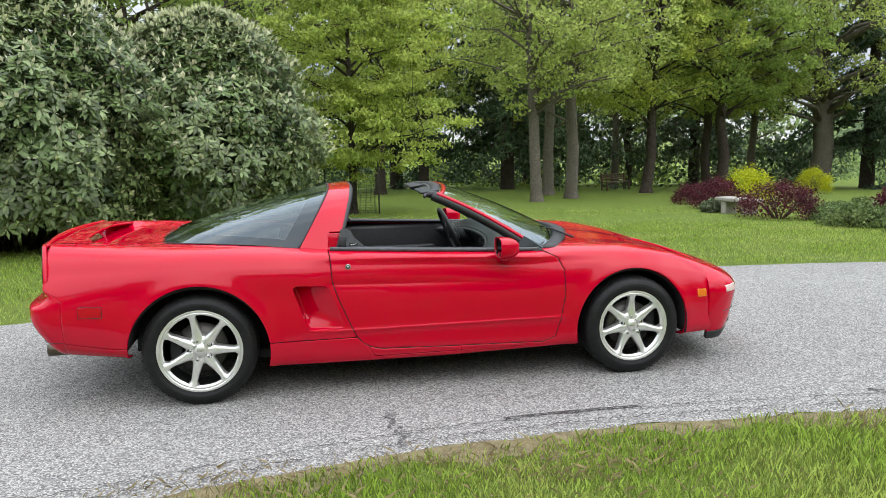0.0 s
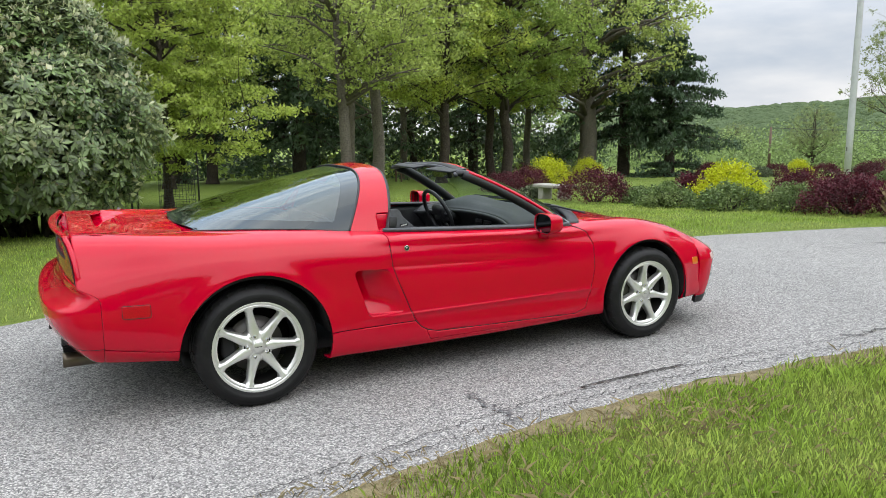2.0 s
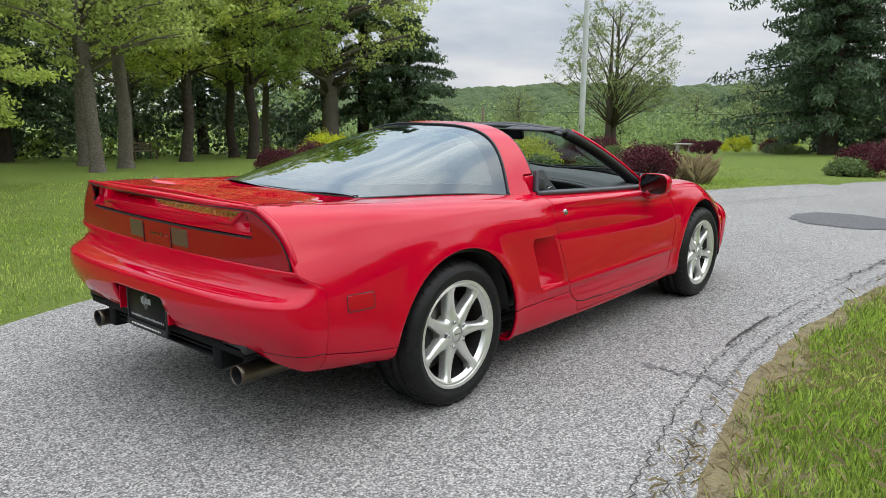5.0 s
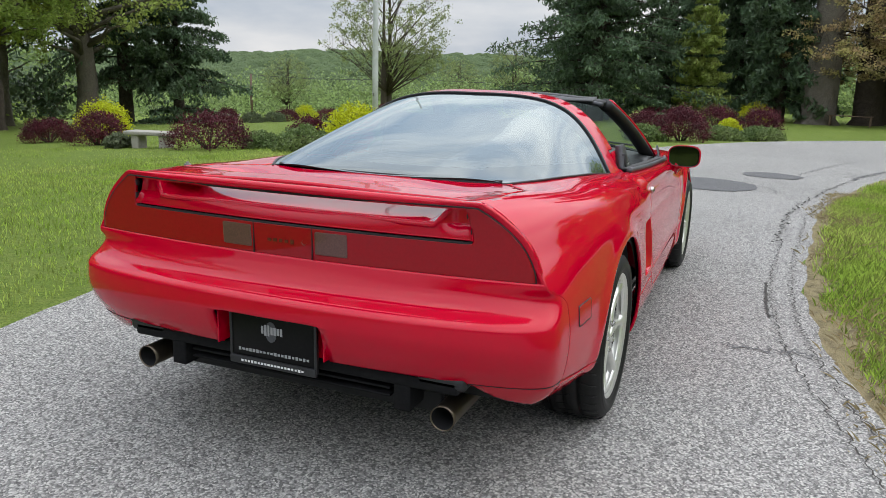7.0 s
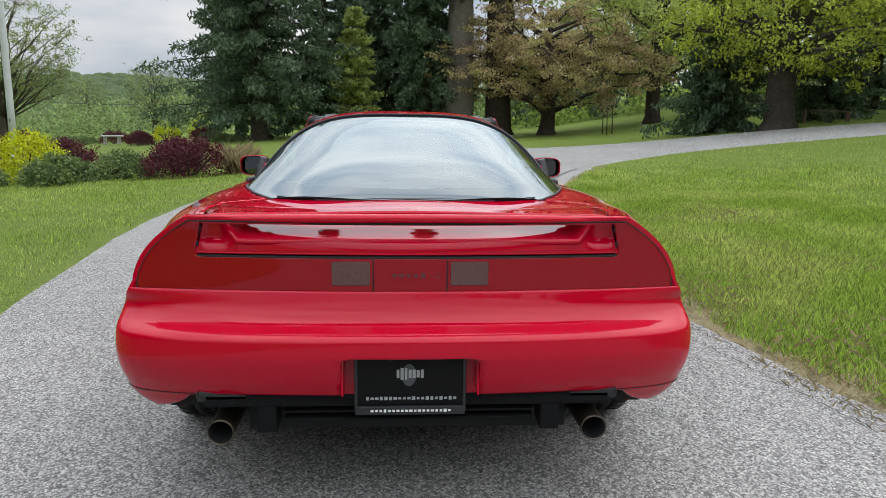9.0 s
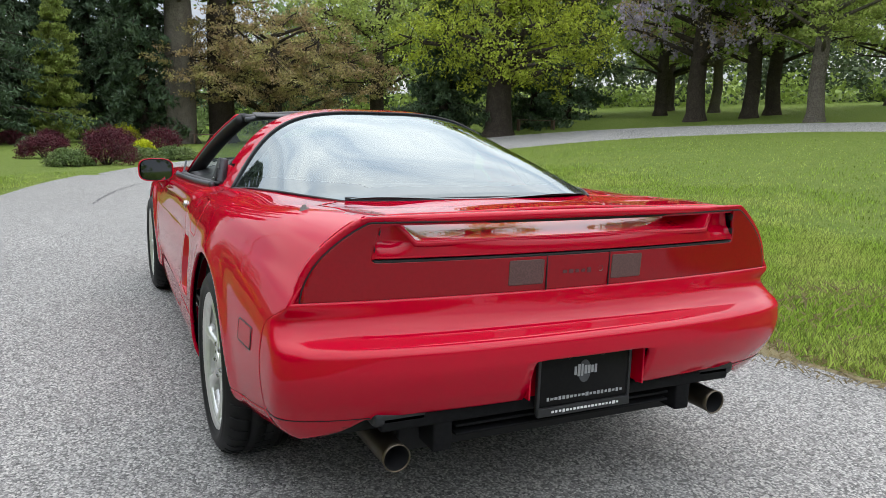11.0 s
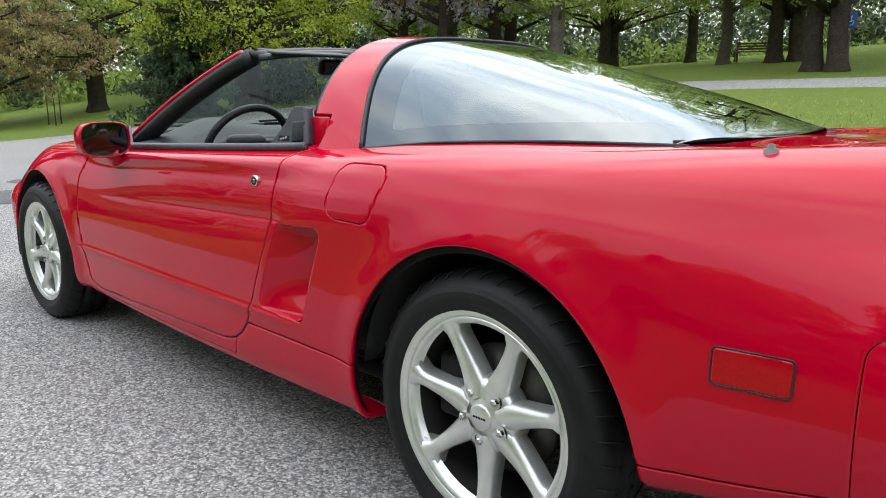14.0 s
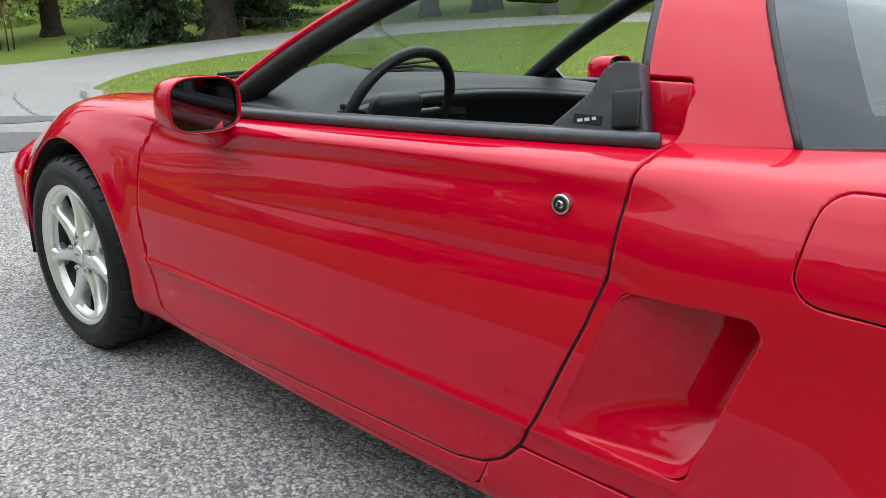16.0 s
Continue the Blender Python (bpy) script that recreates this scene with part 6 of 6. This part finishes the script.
cloud_mesh("grass_tuft", blades(900, -.25, .25, -.2, .2, .45, .010, 90, None, .7) + np.array([0, 0, .012]), 4, STRAW, tan)


# ---- woods and hills beyond ----
def woods(name, count, seed, place, size, clump, per, foliage, label):
    r = random.Random(seed)
    c, rad = [], []
    for k in range(count):
        x, y, z = place(r)
        c.append((x, y, z))
        rad.append(clump * r.uniform(.6, 1.4))
    tagged(cloud_mesh(name, leaves(c, rad, per, size, seed, .7, 0, .15, .5), 4, foliage), label, "woods", kind="stuff")


def ring(phi0, phi1, d0, d1, h0, h1):
    def f(r):
        a, d = radians(r.uniform(phi0, phi1)), r.uniform(d0, d1)
        x, y = math.cos(a) * d, math.sin(a) * d
        return x, y, ground_z(x, y) + h0 + (h1 - h0) * r.random() ** .8 * (.7 + .5 * noise.noise((x * .06, y * .06, 3)))
    return f


woods("far_woods", 300, 101, ring(50, 172, 60, 84, 0, 11), .40, 2.0, 84, L_FAR, "deep woods behind the lawn trees")
# belt of shade-coloured leaves darkens the depth between the trunks
woods("dark_understorey", 520, 109, ring(52, 150, 46, 62, -1.0, 4.6), .32, 1.3, 64, L_SHADE, "understorey below the lawn trees, its shade put into the leaf colour")
woods("under_shrubs", 150, 102, ring(52, 150, 44, 56, -.5, 1.6), .34, 1.0, 50, L_GREEN, "undergrowth at the foot of the woods")
woods("far_woods", 620, 103, ring(-100, -12, 58, 86, 0, 20), .45, 2.2, 70, L_FAR, "deep woods beyond the upper lawn")
woods("dark_understorey", 560, 110, ring(-80, -8, 52, 66, -1, 6.0), .36, 1.5, 60, L_SHADE, "understorey beyond the upper lawn, its shade put into the leaf colour")
woods("under_shrubs", 170, 104, ring(-80, -8, 50, 58, -1, 1.8), .36, 1.1, 44, L_GREEN, "undergrowth beyond the upper lawn")
# generic treeline out of view, added for the car to reflect
woods("far_woods", 800, 105, ring(172, 262, 34, 60, 0, 17), .75, 2.1, 30, L_FAR, "generic unseen woods added behind the near lawn for reflections")
woods("far_woods", 420, 106, ring(-17, 10, 62, 84, -2, 9), .40, 2.0, 84, L_FAR, "woods behind the conifers")
rng = random.Random(7)
for k in range(5):
    a, d = radians(16 + 28 * (k + rng.random()) / 5), rng.uniform(75, 120)
    x, y = math.cos(a) * d, math.sin(a) * d
    copy_thing(bare, stand(x, y, k * 70) @ Matrix.Scale(rng.uniform(.50, .70), 4))
woods("field_trees", 620, 107, ring(10, 52, 72, 140, -1, 5.0), .34, 2.1, 80, L_FAR, "hedgerow in the valley")

HILL = mat("wooded_hill", (.095, .135, .062), .9, spec=.1, grain=[(.03, (.085, .12, .055), .7), (.25, (.06, .09, .042), .7), (1.1, (.13, .175, .08), .5)], bump=(1.1, 1.0, 1.4))
hill = Geo()
cols, rows = 110, 10
top = lambda a: .4 + 4.6 * max(0, math.sin(radians(a * 3.1 + 26))) + 2.5 * noise.noise((a * .11, 0, 0))
for i in range(cols + 1):
    a = 4 + 50 * i / cols
    for j in range(rows + 1):
        f = j / rows
        d = 150 + 240 * f
        hill.v.append((math.cos(radians(a)) * d, math.sin(radians(a)) * d, -7 + (top(a) + 7) * math.sin(f * math.pi / 2) ** 1.2 + 1.0 * noise.noise((a * 1.3, f * 9, 1))))
hill.f = [(i * (rows + 1) + j, (i * (rows + 1) + j + 1), (i + 1) * (rows + 1) + j + 1, (i + 1) * (rows + 1) + j)[::-1] for i in range(cols) for j in range(rows)]
tagged(part("hillside", hill, HILL), kind="structure")


def hill_place(r):
    a, f = r.uniform(5, 53), r.random() ** .7
    d = 150 + 240 * f
    return math.cos(radians(a)) * d, math.sin(radians(a)) * d, -7 + (top(a) + 7) * math.sin(f * math.pi / 2) ** 1.2 + 1.2


woods("hill_woods", 1900, 108, hill_place, .50, 4.0, 24, L_HILL, "wooded hillside across the valley")


# rounded crowns under the hill's leaves
bm = bmesh.new()
bmesh.ops.create_icosphere(bm, subdivisions=2, radius=1.0)
ball = np.array([v.co[:] for v in bm.verts])
ball_f = np.array([[v.index for v in f.verts] for f in bm.faces])
bm.free()
hr = random.Random(108)
crowns = Geo()
for k in range(1500):
    x, y, z = hill_place(hr)
    sz = 3.7 * hr.uniform(.6, 1.4)
    bump_k = np.array([1 + .22 * noise.noise((q[0] * 2.1 + k, q[1] * 2.1, q[2] * 2.1)) for q in ball])[:, None]
    base = len(crowns.v)
    crowns.v += [tuple(q) for q in ball * bump_k * np.array([sz, sz, sz * .85]) + np.array([x, y, z])]
    crowns.f += [tuple(q) for q in (ball_f + base).tolist()]
tagged(part("hill_crowns", crowns, HILL), "rounded tree crowns on the far hillside", "woods", kind="stuff")


# ---- things on the lawns ----
PALE_PAINT = mat("pale_grey_paint", (.55, .56, .57), .45, grain=[(6, (.45, .46, .47), .5)])
OLD_WOOD = mat("weathered_wood", (.14, .09, .06), .8, grain=[(14, (.09, .06, .045), .7)], bump=(60, .6, .004))
STONE = mat("grey_garden_stone", (.34, .32, .28), .85, grain=[(7, (.24, .23, .20), .6), (50, (.42, .40, .36), .5)], bump=(40, .8, .01))
WIRE = mat("black_wire", (.03, .03, .03), .6)
SIGN_BLUE = mat("blue_sign", (.03, .10, .42), .4)
SIGN_WHITE = mat("white_sign", (.75, .75, .75), .4)
SIGN_STEEL = mat("sign_post_steel", (.22, .23, .22), .5, metal=.6, grain=[(30, (.15, .14, .12), .5)])

fp = thing("flagpole", stand(24.0, 13.6), "tall pale grey tapered flagpole", "flagpole")
part("pole", tube([(0, 0, -.3), (0, 0, 2), (0, 0, 8), (0, 0, 16)], [.125, .12, .10, .06], 16), PALE_PAINT, fp)
part("pole_collar", lathe([(.125, 0), (.20, 0), (.20, .05), (.13, .09)], 20), PALE_PAINT, fp, at=pose(0, 0, 0, 90, 0, 0))
part("cleat", rounded(.04, .04, .14, .01, at=pose(-.13, 0, 1.3)), SIGN_STEEL, fp)
up = thing("utility_pole", stand(59, 46), "thin grey wooden utility pole with a wire", "utility pole")
part("pole", tube([(0, 0, -.5), (0, 0, 4.0)], [.14, .10], 10), OLD_WOOD, up)
part("wire", tube([(-9 * k, 12 * k - 24 * k * k * .05, 3.9 - .25 * math.sin(math.pi * (k % 1))) for k in steps(-3, 0, 30)], .025, 4), WIRE, up)


def bench(at, label, stuff, length, back):
    b = thing("garden_bench", at, label, "bench")
    for s in (-1, 1):
        part("bench_leg", Geo().add(rounded(.07, .07, .44, .01, at=pose(s * length * .45, .2, .22))).add(rounded(.07, .07, .85 if back else .44, .01, at=pose(s * length * .45, -.2, .42 if back else .22))), stuff, b)
    for k in range(4):
        part("seat_slat", rounded(length, .09, .03, .008, at=pose(0, .2 - k * .125, .45)), stuff, b)
    if back:
        for k in range(3):
            part("back_slat", rounded(length, .03, .08, .008, at=pose(0, -.22, .58 + k * .12)), stuff, b)
    return b


bench(stand(15.2, 33.0, 200), "brown slatted wooden bench below the trees", OLD_WOOD, 1.7, True)
bench(stand(35.2, -4.6, 80), "plain low wooden bench between old trunks", OLD_WOOD, 1.8, False)
bench(stand(23.4, -15.8, 70), "plain dark wooden bench beside the trunk", OLD_WOOD, 1.6, False)
bench(stand(12.5, -33.5, 10), "small wooden bench on the upper lawn", OLD_WOOD, 1.5, True)


def stone_bench(at, label):
    b = thing("stone_bench", at, label, "bench")
    part("slab", rounded(1.15, .46, .085, .02, 3, at=pose(0, 0, .43)), STONE, b)
    for s in (-1, 1):
        part("pedestal", Geo().add(rounded(.18, .36, .42, .03, 3, at=pose(s * .34, 0, .185))).add(rounded(.26, .42, .08, .02, at=pose(s * .34, 0, .02))), STONE, b)
    return b


sb = stone_bench(stand(9.35, 11.45, 101, .10), "grey garden bench of carved stone between shrubs")
tagged(sb, group="stone benches")
for x, y, a in ((31.3, 26.7, 125), (37.7, 15.1, 108)):
    copy_thing(sb, stand(x, y, a))

cage = thing("tree_guard", stand(-.15, 14.8), "wire mesh guard on two dark stakes", "tree guard")
for x, y in ((-.28, 0), (-.12, .25), (1.25, -.1)):
    part("stake", tube([(x, y, -.2), (x, y, 1.55)], .022, 6), WIRE, cage)
for k in range(7):
    part("guard_wire", tube([(.75 + .42 * math.cos(a), -.1 + .3 * math.sin(a), .06 + .13 * k) for a in steps(0, 2 * math.pi, 20)], .004, 4, caps=False), WIRE, cage)
for k in range(16):
    a = k * math.pi / 8
    part("guard_upright", tube([(.75 + .42 * math.cos(a), -.1 + .3 * math.sin(a), 0), (.75 + .42 * math.cos(a), -.1 + .3 * math.sin(a), .86)], .004, 4, caps=False), WIRE, cage)

sg = thing("parking_sign", stand(6.35, -26.6), "blue wheelchair parking sign on a steel post", "sign")
part("sign_post", rounded(.05, .03, 1.9, .004, at=pose(0, 0, .9)), SIGN_STEEL, sg)
face_turn = pose(0, .03, 1.55, 0, 0, 15)
part("sign_plate", Geo().add(rounded(.36, .012, .50, .004, at=pose(0, 0, 0)), face_turn), SIGN_BLUE, sg)
sym = Geo().add(lathe([(0, .008), (.03, .008), (.03, .002)], 14), pose(-.01, 0, .13)).add(rounded(.025, .01, .16, .003, at=pose(-.01, .005, .02))).add(rounded(.11, .01, .025, .003, at=pose(.04, .005, -.04))).add(rounded(.025, .01, .10, .003, at=pose(.09, .005, -.09)))
for k in range(14):
    a = 2.2 + k * .3
    sym.add(rounded(.03, .01, .022, .003, at=pose(.01 + .085 * math.cos(a), .005, -.07 + .085 * math.sin(a))))
part("sign_symbol", Geo().add(sym, face_turn), SIGN_WHITE, sg, "white wheelchair symbol", smooth=False)

for x, y in ((31.6, -9.9), (32.1, -10.3), (32.7, -10.0)):
    st = thing("young_sapling", stand(x, y), "thin staked sapling with sparse leaves", "tree", "saplings")
    part("sapling_stem", tube([(0, 0, -.1), (.02, 0, .8), (0, .03, 1.5)], [.03, .022, .008], 5), TWIG, st)
    cloud_mesh("sapling_leaves", leaves([(0, 0, 1.1), (.1, .1, 1.35), (-.1, 0, 1.45)], [.22, .2, .15], 30, .08, int(x * 10)), 4, L_CHERRY, st)
